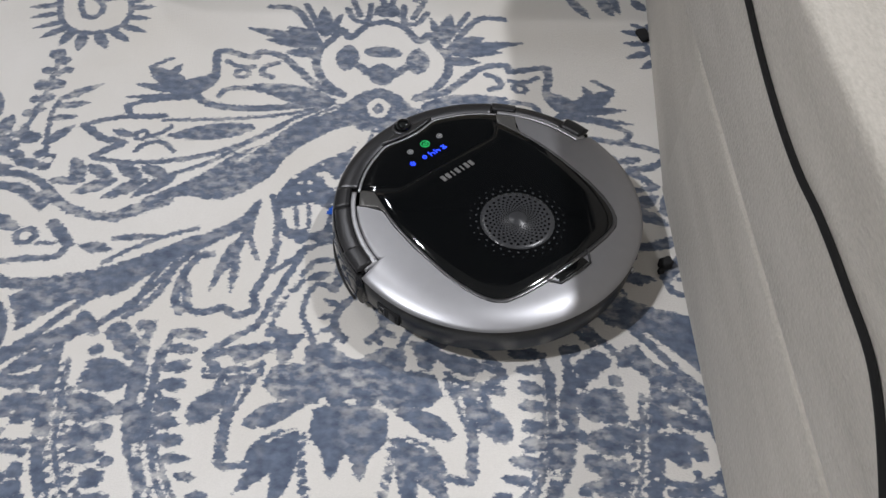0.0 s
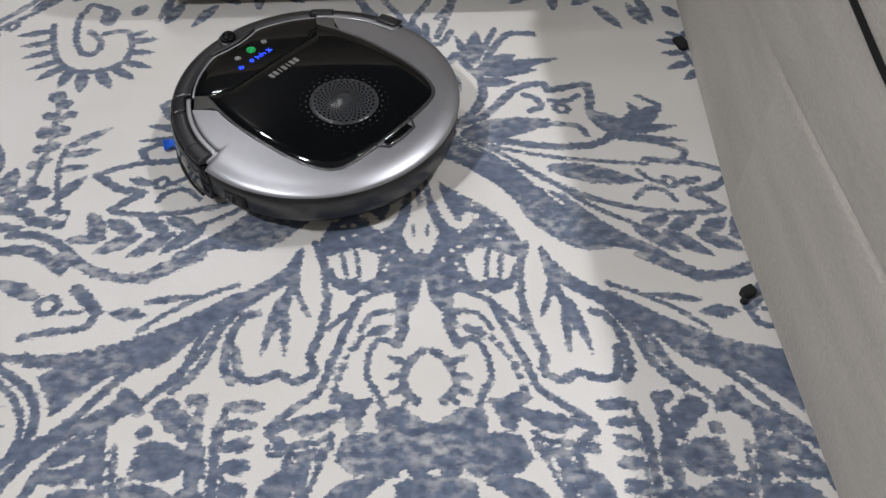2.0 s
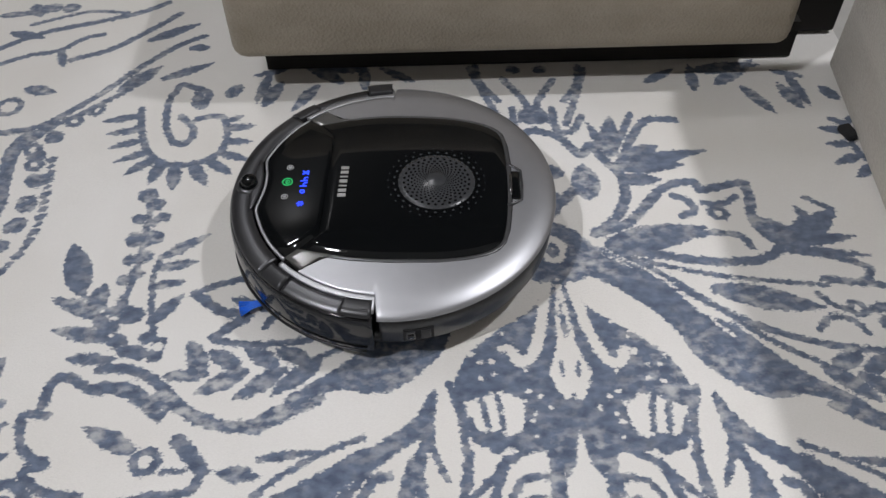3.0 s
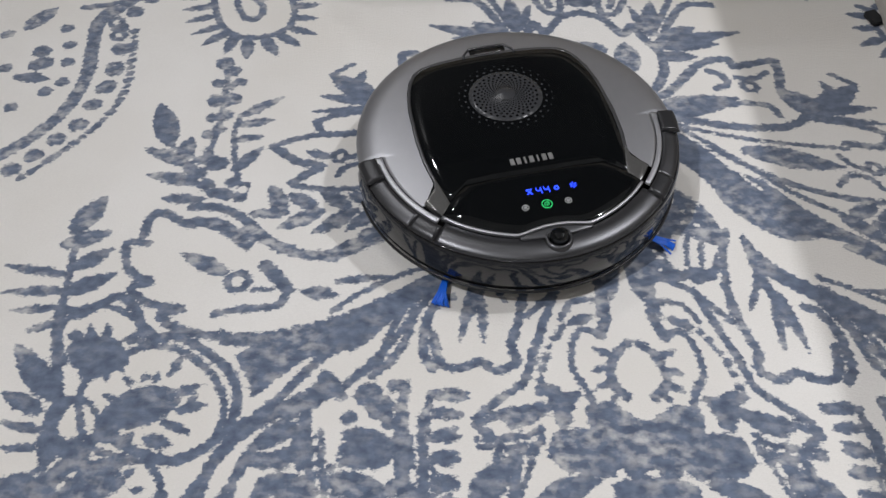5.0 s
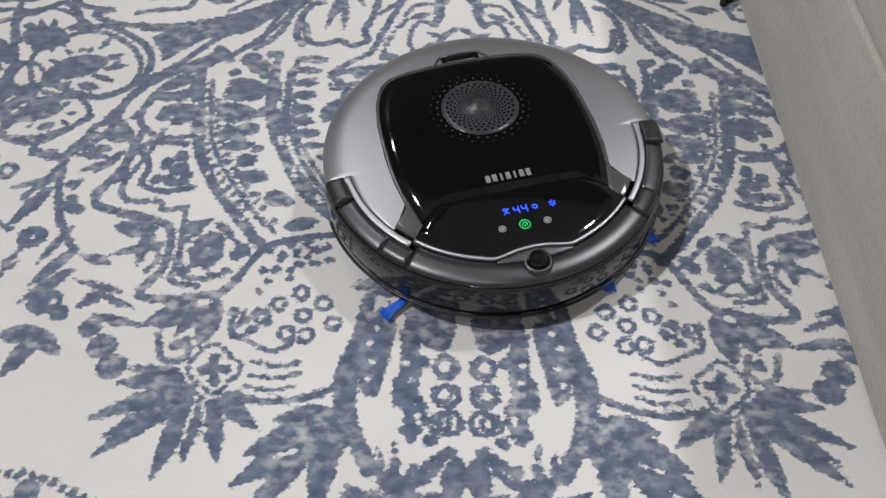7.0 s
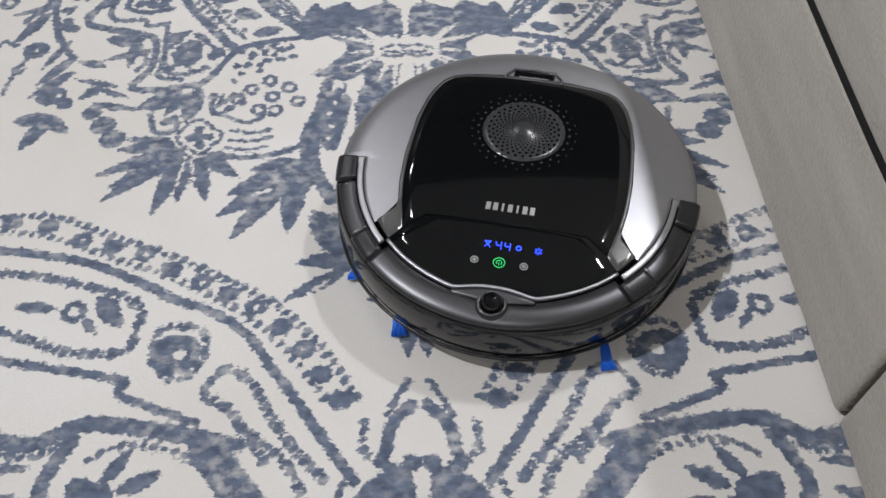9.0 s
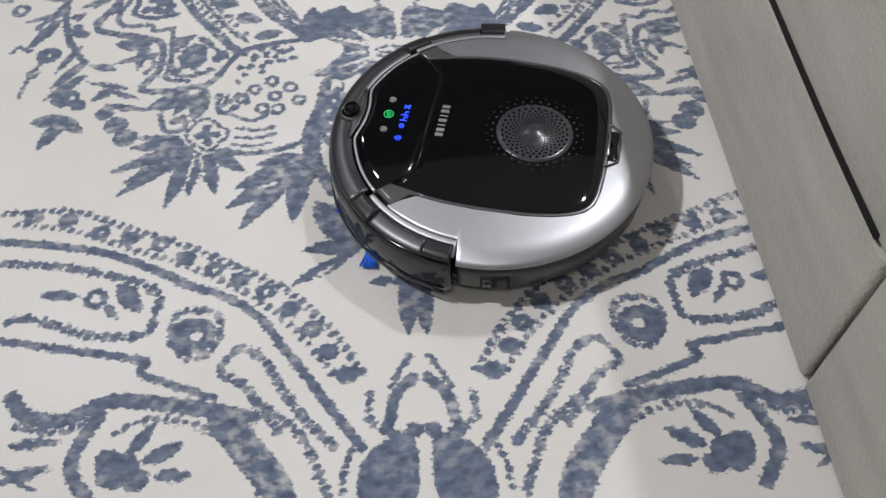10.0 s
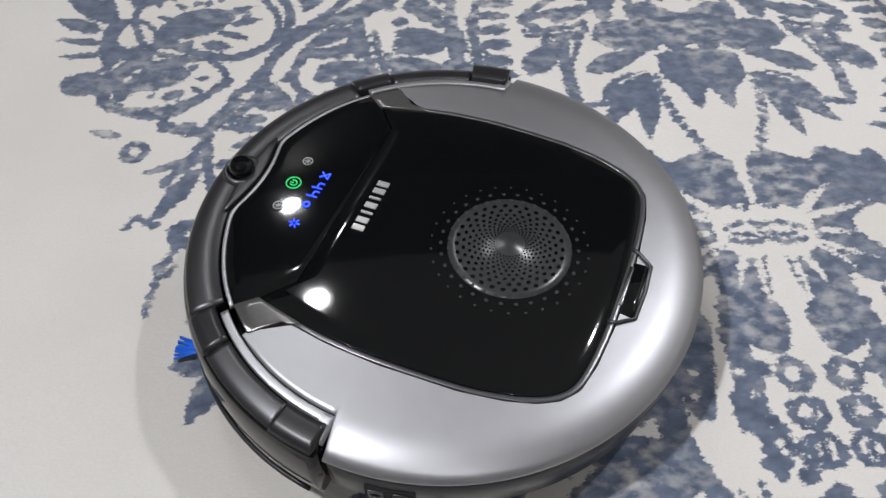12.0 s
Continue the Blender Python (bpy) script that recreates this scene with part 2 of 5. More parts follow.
def sofa():
    base = new("sofa")
    base.location = (0.0, 0.0, 0.0)
    tagged(base, "grey beige linen sofa with low front rail, standing on the rug", "sofa")
    # the unit beside the robot's track
    cushion("front_rail", 0.3505, 0.42, 0.325, 1.30, 0.004, 0.1890, 0.006, base)
    cushion("seat_rail", 0.3485, 1.25, 0.325, 1.72, 0.1915, 0.375, 0.009, base, "padded linen seat edge")
    # dark slab fills the seat gap in place of its shade
    part("seat_gap", slab(0.362, 1.2, 0.33, 1.70, 0.18, 0.20), M_GAP_SHADE, base, "dark slab painted as shade in the gap under the seat", smooth=False)
    cushion("side_rail", 0.421, 1.25, 0.325, 1.72, 0.004, 0.188, 0.008, base)
    # the far front rail is set a little askew
    far = cushion("far_front_rail", 0.0, 0.07, 0.0, 0.44, 0.004, 0.1890, 0.006, base)
    far.location, far.rotation_euler = (0.3515, 1.292, 0.0), (0, 0, radians(-5.0))
    cushion("near_front_rail", 0.3505, 1.25, -0.75, 0.319, 0.004, 0.1890, 0.007, base)
    cushion("near_seat_rail", 0.3485, 1.25, -0.75, 0.319, 0.1915, 0.375, 0.009, base)
    # same dark slab for the shade between the units
    part("unit_gap", slab(0.366, 1.2, 0.312, 0.33, 0.01, 0.36), M_GAP_SHADE, base, "dark slab painted as shade in the joint between two sofa units", smooth=False)
    cushion("backrest", 1.02, 1.27, -0.75, 2.3, 0.376, 0.80, 0.05, base)
    # unseen block, added to shade the rug in the corner
    cushion("shadow_block", 0.425, 1.25, 1.96, 2.25, 0.004, 0.60, 0.04, base, "unseen upright linen block added to cast shade on the rug")
    # added dark block: shade of the unlit corner between sofa and chaise
    part("corner_gap", slab(0.33, 0.42, 1.80, 1.95, 0.004, 0.36, bevel=0.004), M_GAP_SHADE, base, "dark slab standing in for shade in the corner joint", smooth=False)
    return base


def chaise():
    base = new("chaise")
    base.location = (-0.012, 1.688, 0.0)
    tagged(base, "beige upholstered chaise over the rug, dark blocks below painted as shade", "sofa")
    cushion("body", -0.335, 0.325, 0.0, 0.85, 0.060, 0.170, 0.018, base, cloth=M_CHAISE)
    cushion("seat", -0.33, 0.32, 0.005, 0.85, 0.172, 0.245, 0.03, base, cloth=M_CHAISE)
    # dark sheet and block put where only shade lies under the chaise
    part("underside", slab(-0.31, 0.30, 0.03, 0.82, 0.054, 0.0620), M_GAP_SHADE, base, "dark sheet standing in for shade underneath", smooth=False)
    part("plinth", slab(-0.31, 0.36, 0.064, 0.80, 0.002, 0.0535), M_GAP_SHADE, base, "recessed dark block standing in for shade", smooth=False)
    return base


sofa()
chaise()


def cord():
    """Black cord that lies against the seat rail, sags and drops into the gap below it."""
    side = [(1.66, 0.372), (1.42, 0.345), (1.24, 0.318), (1.16, 0.305), (1.09, 0.298), (1.03, 0.2975), (0.98, 0.303), (0.92, 0.304), (0.86, 0.300), (0.80, 0.268), (0.74, 0.222), (0.69, 0.205), (0.60, 0.202), (0.45, 0.198), (0.34, 0.199)]
    pts = [(0.3450 if y > 0.7 else 0.3475, y, z) for y, z in side]
    ob = part("power_cord", tube(bmesh.new(), spline(pts, 6), 0.0029, 10), M_CORD)
    tagged(ob, "thin black power cord hanging along the linen seat edge", "cable")


def felt_tag():
    bm = slab(-0.006, 0.008, -0.005, 0.006, 0.0, 0.012, bevel=0.002)
    block(bm, -0.011, -0.004, -0.008, -0.002, 0.0, 0.006, bevel=0.0015)
    ob = part("fabric_tag", bm, M_TAG)
    ob.location, ob.rotation_euler = (0.337, 1.181, 0.001), (0, 0, 0.4)
    tagged(ob, "small black fabric tag on the rug beside the sofa", "tag")
    bm = slab(-0.008, 0.008, -0.012, 0.012, 0.0, 0.008, bevel=0.003)
    ob = part("fabric_tag", bm, M_TAG)
    ob.location, ob.rotation_euler = (0.372, 1.60, 0.001), (0, 0, 0.3)
    tagged(ob, "dark scrap of fabric at the foot of the sofa", "tag")


cord()
felt_tag()


# ---- the rug ----
CREAM = True
AXIS, SKEW = 0.009, 0.09
DRIFT = (-0.001, 0.0051, 0.0019, 0.0066)
RX0, RX1, RY0, RY1, STEP = -0.84, 0.425, 0.10, 2.06, 0.0027


class Loom:
    """The rug's ornament as a field: millimetres inside (+) or outside (-) the dyed figure. The drawing is the half at the
    axis' left; the other half mirrors it, as the weaving is a little askew."""

    def __init__(self):
        self.nx, self.ny = int((RX1 - RX0) / STEP) + 1, int((RY1 - RY0) / STEP) + 1
        x = RX0 + STEP * np.arange(self.nx)
        y = RY0 + STEP * np.arange(self.ny)
        self.x, self.y = np.meshgrid(x, y)
        # the rug lies a little stretched: undo its drift to reach the drawing's plane
        px, py = self.x.ravel(), self.y.ravel() - 1.0
        (a, b), (c, d) = (1 - DRIFT[2] * px, DRIFT[0] - DRIFT[3] * px), (-DRIFT[2] * py, 1 + DRIFT[1] - DRIFT[3] * py)
        det = a * d - b * c
        u = (px * d - b * py) / det - AXIS
        self.u = 1000 * -np.abs(u)
        self.v = 1000 * ((a * py - c * px) / det + 1.0 + SKEW * np.maximum(u, 0))
        self.dye = np.full(self.u.size, -15.0)

    def near(self, pts, pad):
        lo, hi = pts.min(0) - pad, pts.max(0) + pad
        return np.nonzero((self.u > lo[0]) & (self.u < hi[0]) & (self.v > lo[1]) & (self.v < hi[1]))[0]

    def lay(self, at, depth, cream):
        self.dye[at] = np.minimum(self.dye[at], -depth) if cream else np.maximum(self.dye[at], depth)

    def stroke(self, pts, half, cream):
        """A line of varying half width through pts."""
        at = self.near(pts, half.max() + 15)
        if not at.size:
            return
        u, v = self.u[at], self.v[at]
        best = np.full(at.size, -15.0)
        for (ax, ay), (bx, by), ha, hb in zip(pts[:-1], pts[1:], half[:-1], half[1:]):
            dx, dy = bx - ax, by - ay
            s = np.clip(((u - ax) * dx + (v - ay) * dy) / max(dx * dx + dy * dy, 1e-6), 0, 1)
            best = np.maximum(best, ha + (hb - ha) * s - np.hypot(u - ax - s * dx, v - ay - s * dy))
        self.lay(at, best, cream)

    def fill(self, pts, cream):
        at = self.near(pts, 15)
        u, v = self.u[at], self.v[at]
        inside, d = np.zeros(at.size, bool), np.full(at.size, 99.0)
        for (ax, ay), (bx, by) in zip(pts, np.roll(pts, -1, 0)):
            if abs(by - ay) > 1e-9:
                inside ^= ((ay > v) != (by > v)) & (u < (bx - ax) * (v - ay) / (by - ay) + ax)
            dx, dy = bx - ax, by - ay
            s = np.clip(((u - ax) * dx + (v - ay) * dy) / max(dx * dx + dy * dy, 1e-6), 0, 1)
            d = np.minimum(d, np.hypot(u - ax - s * dx, v - ay - s * dy))
        self.lay(at, np.where(inside, d, -d), cream)


LOOM = Loom()


def pairs(flat):
    return np.array(flat, float).reshape(-1, 2)


def vine(width, flat, cream=False):
    """A stem of even width."""
    p = spline(pairs(flat), 5)
    LOOM.stroke(p, np.full(len(p), width / 2), cream)


def leaf(width, flat, cream=False):
    """A leaf from its stalk to its tip."""
    a, b = pairs(flat)
    s = np.linspace(0, 1, 9)
    p = a + (b - a) * s[:, None]
    LOOM.stroke(p, width / 2 * np.array([0.45, 0.75, 0.92, 1.0, 0.98, 0.86, 0.68, 0.42, 0.12]), cream)


def lozenge(width, flat, cream=False):
    a, b = pairs(flat)
    d = (b - a) / 2
    n = np.array((-d[1], d[0])) / np.hypot(*d) * width / 2
    c = (a + b) / 2
    LOOM.fill(np.array((a, c + n, b, c - n)), cream)


def patch(flat, cream=False):
    """A filled shape with a soft outline."""
    p = pairs(flat)
    LOOM.fill(spline(np.vstack((p, p[:1])), 4)[:-1], cream)


def rings(radius, width, flat, cream=False):
    a = np.linspace(0, math.tau, 13)
    for c in pairs(flat):
        p = c + radius * np.c_[np.cos(a), np.sin(a)]
        LOOM.stroke(p, np.full(13, width / 2), cream)


def dots(radius, flat, cream=False):
    for c in pairs(flat):
        LOOM.stroke(np.array((c - (0.15 * radius, 0), c + (0.15 * radius, 0))), np.array((radius, 0.9 * radius)), cream)


def beads(radius, gap, flat, cream=False):
    """Small dots strung along a line."""
    p = spline(pairs(flat), 12)
    run = np.r_[0, np.cumsum(np.hypot(*np.diff(p, axis=0).T))]
    for i, s in enumerate(np.arange(gap / 2, run[-1], gap)):
        c = np.array((np.interp(s, run, p[:, 0]), np.interp(s, run, p[:, 1])))
        LOOM.stroke(np.array((c - 1, c + 1)), np.array((radius, radius)) * (1.0 + 0.25 * math.sin(2.4 * i)), cream)


vine(8.4, (-480, 1682, -472, 1643, -457, 1604, -435, 1583, -410, 1579, -383, 1588, -369, 1606, -368, 1638, -377, 1661, -392, 1665, -409, 1659))
vine(8.6, (-440, 1728, -449, 1693, -443, 1647, -429, 1619, -415, 1616, -408, 1634, -415, 1651, -429, 1666))
leaf(12.2, (-477, 1669, -523, 1659))
leaf(11.9, (-472, 1645, -512, 1636))
leaf(12.5, (-465, 1624, -504, 1612))
leaf(12.2, (-455, 1604, -492, 1587))
leaf(13.6, (-446, 1592, -476, 1566))
leaf(15.8, (-437, 1586, -444, 1549))
leaf(17.2, (-421, 1581, -416, 1539))
leaf(15.7, (-402, 1582, -379, 1544))
leaf(14.3, (-384, 1587, -354, 1562))
leaf(12.9, (-371, 1599, -336, 1584))
leaf(11.6, (-366, 1618, -337, 1617))
leaf(13.6, (-370, 1641, -336, 1645))
leaf(10.3, (-371, 1654, -352, 1665))
vine(9.5, (-698, 1814, -648, 1849, -578, 1872, -521, 1895, -491, 1917))
vine(8.0, (-687, 1780, -652, 1798, -615, 1807, -590, 1832, -565, 1842))
vine(9.2, (-594, 1786, -547, 1807, -513, 1839, -482, 1872, -468, 1889))
leaf(18.4, (-498, 1826, -437, 1863))
vine(9.3, (-643, 1643, -598, 1653, -563, 1685, -528, 1726, -498, 1768, -456, 1814, -426, 1833))
leaf(22.5, (-514, 1720, -472, 1767))
vine(14.6, (-608, 1637, -618, 1608, -611, 1560, -604, 1523))
vine(8.0, (-608, 1637, -559, 1670, -504, 1720))
rings(8.2, 6.5, (-557, 1662, -574, 1633, -593, 1612, -584, 1586, -574, 1559, -575, 1525, -576, 1491, -536, 1682))
leaf(16.6, (-690, 1850, -643, 1837))
leaf(11.8, (-613, 1808, -599, 1768))
leaf(18.6, (-634, 1727, -596, 1718))
rings(14.5, 7.2, (-646, 1692))
leaf(15.1, (-465, 1741, -405, 1772))
leaf(15.8, (-440, 1807, -416, 1806))
vine(9.0, (-434, 1728, -402, 1710, -405, 1682))
leaf(14.4, (-412, 1683, -416, 1716))
leaf(19.8, (-328, 1685, -312, 1729))
leaf(18.2, (-376, 1703, -362, 1725))
leaf(13.0, (-723, 1892, -664, 1900))
leaf(19.6, (-678, 1915, -663, 1889))
dots(10.9, (-660, 1906, -625, 1908, -649, 1909))
vine(6.4, (-669, 1869, -598, 1897, -542, 1892))
vine(6.4, (-438, 1538, -434, 1492, -432, 1444, -433, 1403, -436, 1388))
dots(10.2, (-441, 1531, -430, 1517))
dots(7.4, (-443, 1495, -418, 1497, -429, 1490))
dots(10.5, (-440, 1465, -423, 1467))
dots(7.1, (-441, 1437, -425, 1441))
dots(7.7, (-441, 1410, -431, 1418))
vine(6.0, (-410, 1439, -412, 1411, -404, 1363, -394, 1334))
leaf(13.5, (-410, 1439, -364, 1469))
leaf(12.4, (-410, 1425, -369, 1432))
leaf(11.4, (-411, 1401, -378, 1406))
leaf(16.2, (-404, 1356, -377, 1389))
leaf(28.2, (-482, 1397, -506, 1461))
vine(5.3, (-484, 1403, -476, 1386))
leaf(16.4, (-455, 1364, -509, 1389))
leaf(21.0, (-466, 1368, -459, 1405))
leaf(17.3, (-442, 1337, -497, 1350))
leaf(14.5, (-459, 1368, -440, 1340))
dots(11.1, (-441, 1376, -424, 1365))
dots(8.5, (-442, 1351, -430, 1334, -411, 1321))
dots(7.0, (-403, 1337, -390, 1330, -421, 1322, -392, 1316, -405, 1318))
dots(5.1, (-391, 1326, -447, 1381), CREAM)
leaf(13.9, (-472, 1315, -427, 1313))
vine(9.4, (-483, 1265, -482, 1288, -469, 1295, -439, 1279, -411, 1283, -388, 1268, -368, 1259))
vine(8.5, (-477, 1254, -498, 1254, -492, 1226, -477, 1212, -463, 1206, -482, 1200, -469, 1186, -451, 1178, -427, 1174, -447, 1168, -435, 1156, -407, 1146, -364, 1142, -317, 1148, -275, 1161, -233, 1182, -190, 1209))
leaf(17.8, (-392, 1217, -440, 1241))
rings(10.5, 7.4, (-378, 1206))
vine(4.9, (-362, 1196, -343, 1196))
vine(13.6, (-353, 1225, -340, 1211, -329, 1197))
vine(7.8, (-327, 1196, -336, 1177, -368, 1174, -395, 1168))
lozenge(18.2, (-320, 1194, -275, 1189))
vine(5.5, (-282, 1170, -255, 1192, -223, 1210, -190, 1223))
leaf(8.6, (-281, 1205, -228, 1211))
vine(10.3, (-382, 1269, -339, 1249, -312, 1238, -285, 1234))
vine(9.0, (-281, 1237, -259, 1248, -231, 1263))
patch((-190, 1209, -228, 1186, -275, 1164, -317, 1150, -326, 1141, -279, 1144, -253, 1152, -222, 1173, -190, 1196))
patch((-369, 1122, -342, 1136, -295, 1140, -318, 1115, -331, 1095, -346, 1080, -353, 1101))
vine(8.9, (-253, 1150, -292, 1115, -320, 1081, -346, 1054, -370, 1018, -388, 988))
vine(7.4, (-184, 1194, -218, 1145, -241, 1115, -270, 1086, -298, 1069, -330, 1043, -345, 1013, -360, 987))
leaf(15.1, (-266, 1079, -287, 1106))
vine(6.8, (-211, 1176, -226, 1145, -235, 1115, -250, 1103))
vine(9.2, (-168, 1186, -181, 1181, -192, 1157, -194, 1123, -186, 1108))
vine(7.9, (-203, 1176, -211, 1139, -225, 1115, -240, 1100))
leaf(8.0, (-262, 1127, -227, 1160))
vine(8.4, (-98, 1205, -104, 1163, -113, 1132, -109, 1114, -127, 1105, -142, 1114, -163, 1107, -179, 1114, -186, 1144))
leaf(10.5, (-148, 1199, -160, 1136))
leaf(9.3, (-140, 1189, -138, 1135))
vine(7.6, (-66, 1198, -79, 1162, -93, 1125, -102, 1096, -121, 1080, -139, 1066, -148, 1053, -135, 1043))
beads(3.3, 12.3, (-61, 1156, -80, 1125, -90, 1091))
vine(10.6, (-24, 1201, -23, 1162, -30, 1142))
vine(6.1, (-27, 1143, -46, 1148, -55, 1137, -59, 1108, -48, 1085, -42, 1067))
leaf(11.6, (-57, 1155, -35, 1163))
vine(8.2, (-5, 1133, -19, 1120, -25, 1101, -21, 1087, -12, 1078))
leaf(7.3, (-21, 1120, -38, 1128))
leaf(7.1, (-26, 1107, -41, 1104))
leaf(7.0, (-24, 1093, -40, 1086))
leaf(5.8, (-17, 1084, -29, 1071))
dots(9.4, (-69, 1071))
leaf(14.4, (-117, 1051, -80, 1069))
vine(4.0, (-123, 1041, -91, 1042))
leaf(11.7, (-75, 1085, -95, 1084))
patch((-47, 1067, -30, 1071, -18, 1046, -9, 1041, -4, 1011, -17, 1001, -29, 1016, -48, 1036))
dots(7.2, (-28, 1057))
vine(5.0, (-147, 1032, -121, 1031, -92, 1033))
vine(4.8, (-91, 1041, -108, 1001, -114, 986))
vine(7.7, (-129, 1026, -138, 986))
leaf(16.5, (-78, 1021, -32, 1006))
leaf(14.3, (-85, 992, -42, 1001))
leaf(8.4, (-176, 1079, -152, 1077))
leaf(7.7, (-180, 1060, -158, 1061))
leaf(7.5, (-183, 1039, -163, 1042))
leaf(7.3, (-184, 1019, -163, 1020))
leaf(7.6, (-184, 997, -162, 996))
vine(9.0, (-210, 1091, -214, 1048, -211, 1012, -209, 987))
vine(6.0, (-188, 1080, -192, 1037, -195, 986))
dots(4.0, (-204, 1069, -203, 1037, -200, 1002), CREAM)
dots(11.0, (-231, 1068, -242, 1036, -226, 1031, -239, 991))
dots(6.6, (-249, 1080, -219, 1091, -223, 1053, -258, 1059, -216, 997, -250, 1017))
leaf(30.1, (-248, 1458, -311, 1508))
vine(6.8, (-308, 1510, -285, 1527))
leaf(13.3, (-281, 1482, -270, 1514))
leaf(33.5, (-262, 1454, -215, 1492))
leaf(13.9, (-255, 1458, -321, 1472))
leaf(11.8, (-246, 1449, -327, 1445))
vine(8.1, (-321, 1428, -297, 1439, -246, 1447))
vine(10.9, (-246, 1466, -231, 1444, -207, 1432, -159, 1428, -82, 1438))
vine(10.6, (-246, 1481, -221, 1488, -226, 1537, -218, 1546, -175, 1533, -168, 1545, -137, 1537, -115, 1513, -85, 1478, -48, 1459))
vine(7.7, (-210, 1524, -191, 1512, -172, 1513))
rings(8.5, 6.6, (-185, 1498))
vine(8.6, (-141, 1522, -157, 1514, -159, 1499, -145, 1492))
leaf(34.9, (-63, 1445, -166, 1475))
vine(8.3, (-208, 1451, -200, 1465, -173, 1469, -155, 1463))
vine(8.0, (-321, 1426, -306, 1408, -269, 1410))
vine(7.9, (-365, 1390, -333, 1404, -271, 1411))
vine(10.1, (-365, 1390, -338, 1368, -309, 1359, -325, 1348, -338, 1335))
vine(7.5, (-337, 1332, -292, 1325, -226, 1334, -169, 1358, -112, 1399))
vine(5.3, (-269, 1402, -177, 1408, -107, 1421, -73, 1436))
leaf(11.1, (-325, 1381, -295, 1370))
rings(7.7, 6.0, (-290, 1374))
vine(6.9, (-279, 1372, -267, 1378, -257, 1390))
vine(6.7, (-290, 1345, -283, 1357, -263, 1363, -245, 1347))
leaf(29.2, (-159, 1391, -257, 1373))
vine(5.9, (-240, 1305, -192, 1333, -150, 1372, -106, 1410, -65, 1436))
leaf(14.3, (-339, 1294, -381, 1292))
leaf(19.5, (-344, 1297, -361, 1331))
leaf(18.9, (-304, 1295, -346, 1273))
leaf(17.7, (-311, 1300, -339, 1320))
leaf(18.8, (-268, 1296, -311, 1265))
leaf(17.7, (-276, 1302, -306, 1322))
leaf(18.8, (-236, 1303, -277, 1269))
leaf(17.7, (-247, 1306, -276, 1319))
patch((-51, 1440, -78, 1422, -111, 1394, -135, 1362, -167, 1346, -195, 1316, -224, 1291, -261, 1267, -253, 1260, -213, 1273, -189, 1268, -167, 1270, -143, 1285, -120, 1309, -110, 1333, -92, 1359, -54, 1391, -13, 1412, -15, 1445))
vine(4.2, (-161, 1334, -135, 1367, -105, 1405), CREAM)
vine(3.6, (-78, 1417, -48, 1434), CREAM)
vine(10.7, (-284, 1242, -262, 1256, -233, 1273, -205, 1283))
vine(10.9, (-440, 1303, -412, 1301, -384, 1286, -348, 1251, -322, 1240, -286, 1238))
vine(12.5, (-433, 1284, -407, 1276, -375, 1251))
patch((-51, 1434, -24, 1464, 5, 1476, 32, 1462, 48, 1433, 23, 1410, -18, 1392))
patch((-16, 1442, -4, 1454, 16, 1453, 26, 1433, 10, 1419, -9, 1419), CREAM)
rings(9.0, 5.4, (5, 1434))
vine(11.0, (-49, 1461, -74, 1485, -89, 1520, -88, 1554, -72, 1580, -62, 1602, -48, 1583, -27, 1613, 0, 1624))
leaf(20.4, (-90, 1570, -193, 1599))
leaf(22.2, (-91, 1564, -163, 1574))
leaf(19.8, (-90, 1545, -132, 1547))
leaf(26.6, (-98, 1574, -137, 1604))
vine(10.5, (-169, 1652, -136, 1650, -112, 1616, -93, 1574))
vine(8.4, (-118, 1660, -99, 1616, -87, 1588))
leaf(23.1, (-83, 1588, -92, 1654))
leaf(13.6, (-80, 1588, -64, 1640))
leaf(31.5, (-48, 1518, -48, 1566))
vine(11.6, (-53, 1528, -32, 1522, -18, 1505))
leaf(23.9, (-21, 1552, 18, 1555))
patch((-20, 1514, -1, 1527, 22, 1514, 16, 1488, 2, 1482, -12, 1487))
vine(8.5, (-58, 1653, -45, 1626, -27, 1625, -24, 1665))
dots(16.2, (0, 1651))
patch((-111, 1269, -102, 1293, -91, 1311, -65, 1333, -24, 1363, -12, 1391, 0, 1398, 20, 1397, -7, 1193, -34, 1210, -49, 1205, -64, 1210, -74, 1205, -95, 1222, -99, 1245, -106, 1257))
vine(12.0, (-53, 1309, -46, 1297, -35, 1303, -24, 1329, -16, 1370, -12, 1387), CREAM)
vine(8.2, (-63, 1312, -53, 1314), CREAM)
patch((-104, 1254, -88, 1259, -69, 1267, -54, 1261, -45, 1249, -50, 1226, -60, 1220, -72, 1226, -87, 1225, -94, 1239), CREAM)
vine(4.8, (-85, 1260, -82, 1244, -80, 1231))
vine(4.9, (-71, 1264, -68, 1247, -66, 1229))
vine(4.2, (-104, 1256, -97, 1228, -88, 1214, -73, 1213, -58, 1213, -41, 1218))
patch((-20, 1284, -10, 1315, -4, 1335, 1, 1321, 5, 1308, 11, 1286, 3, 1268, -6, 1255, -14, 1266), CREAM)
vine(2.9, (-8, 1296, -7, 1282))
vine(5.0, (1, 1394, -5, 1348, -6, 1322), CREAM)
dots(2.8, (-91, 1308, -83, 1298, -71, 1283, -42, 1288, -41, 1266, -45, 1255, -31, 1260, -36, 1243, -22, 1248, -38, 1221, -47, 1346, -60, 1329, -73, 1298, -84, 1280, -39, 1235), CREAM)
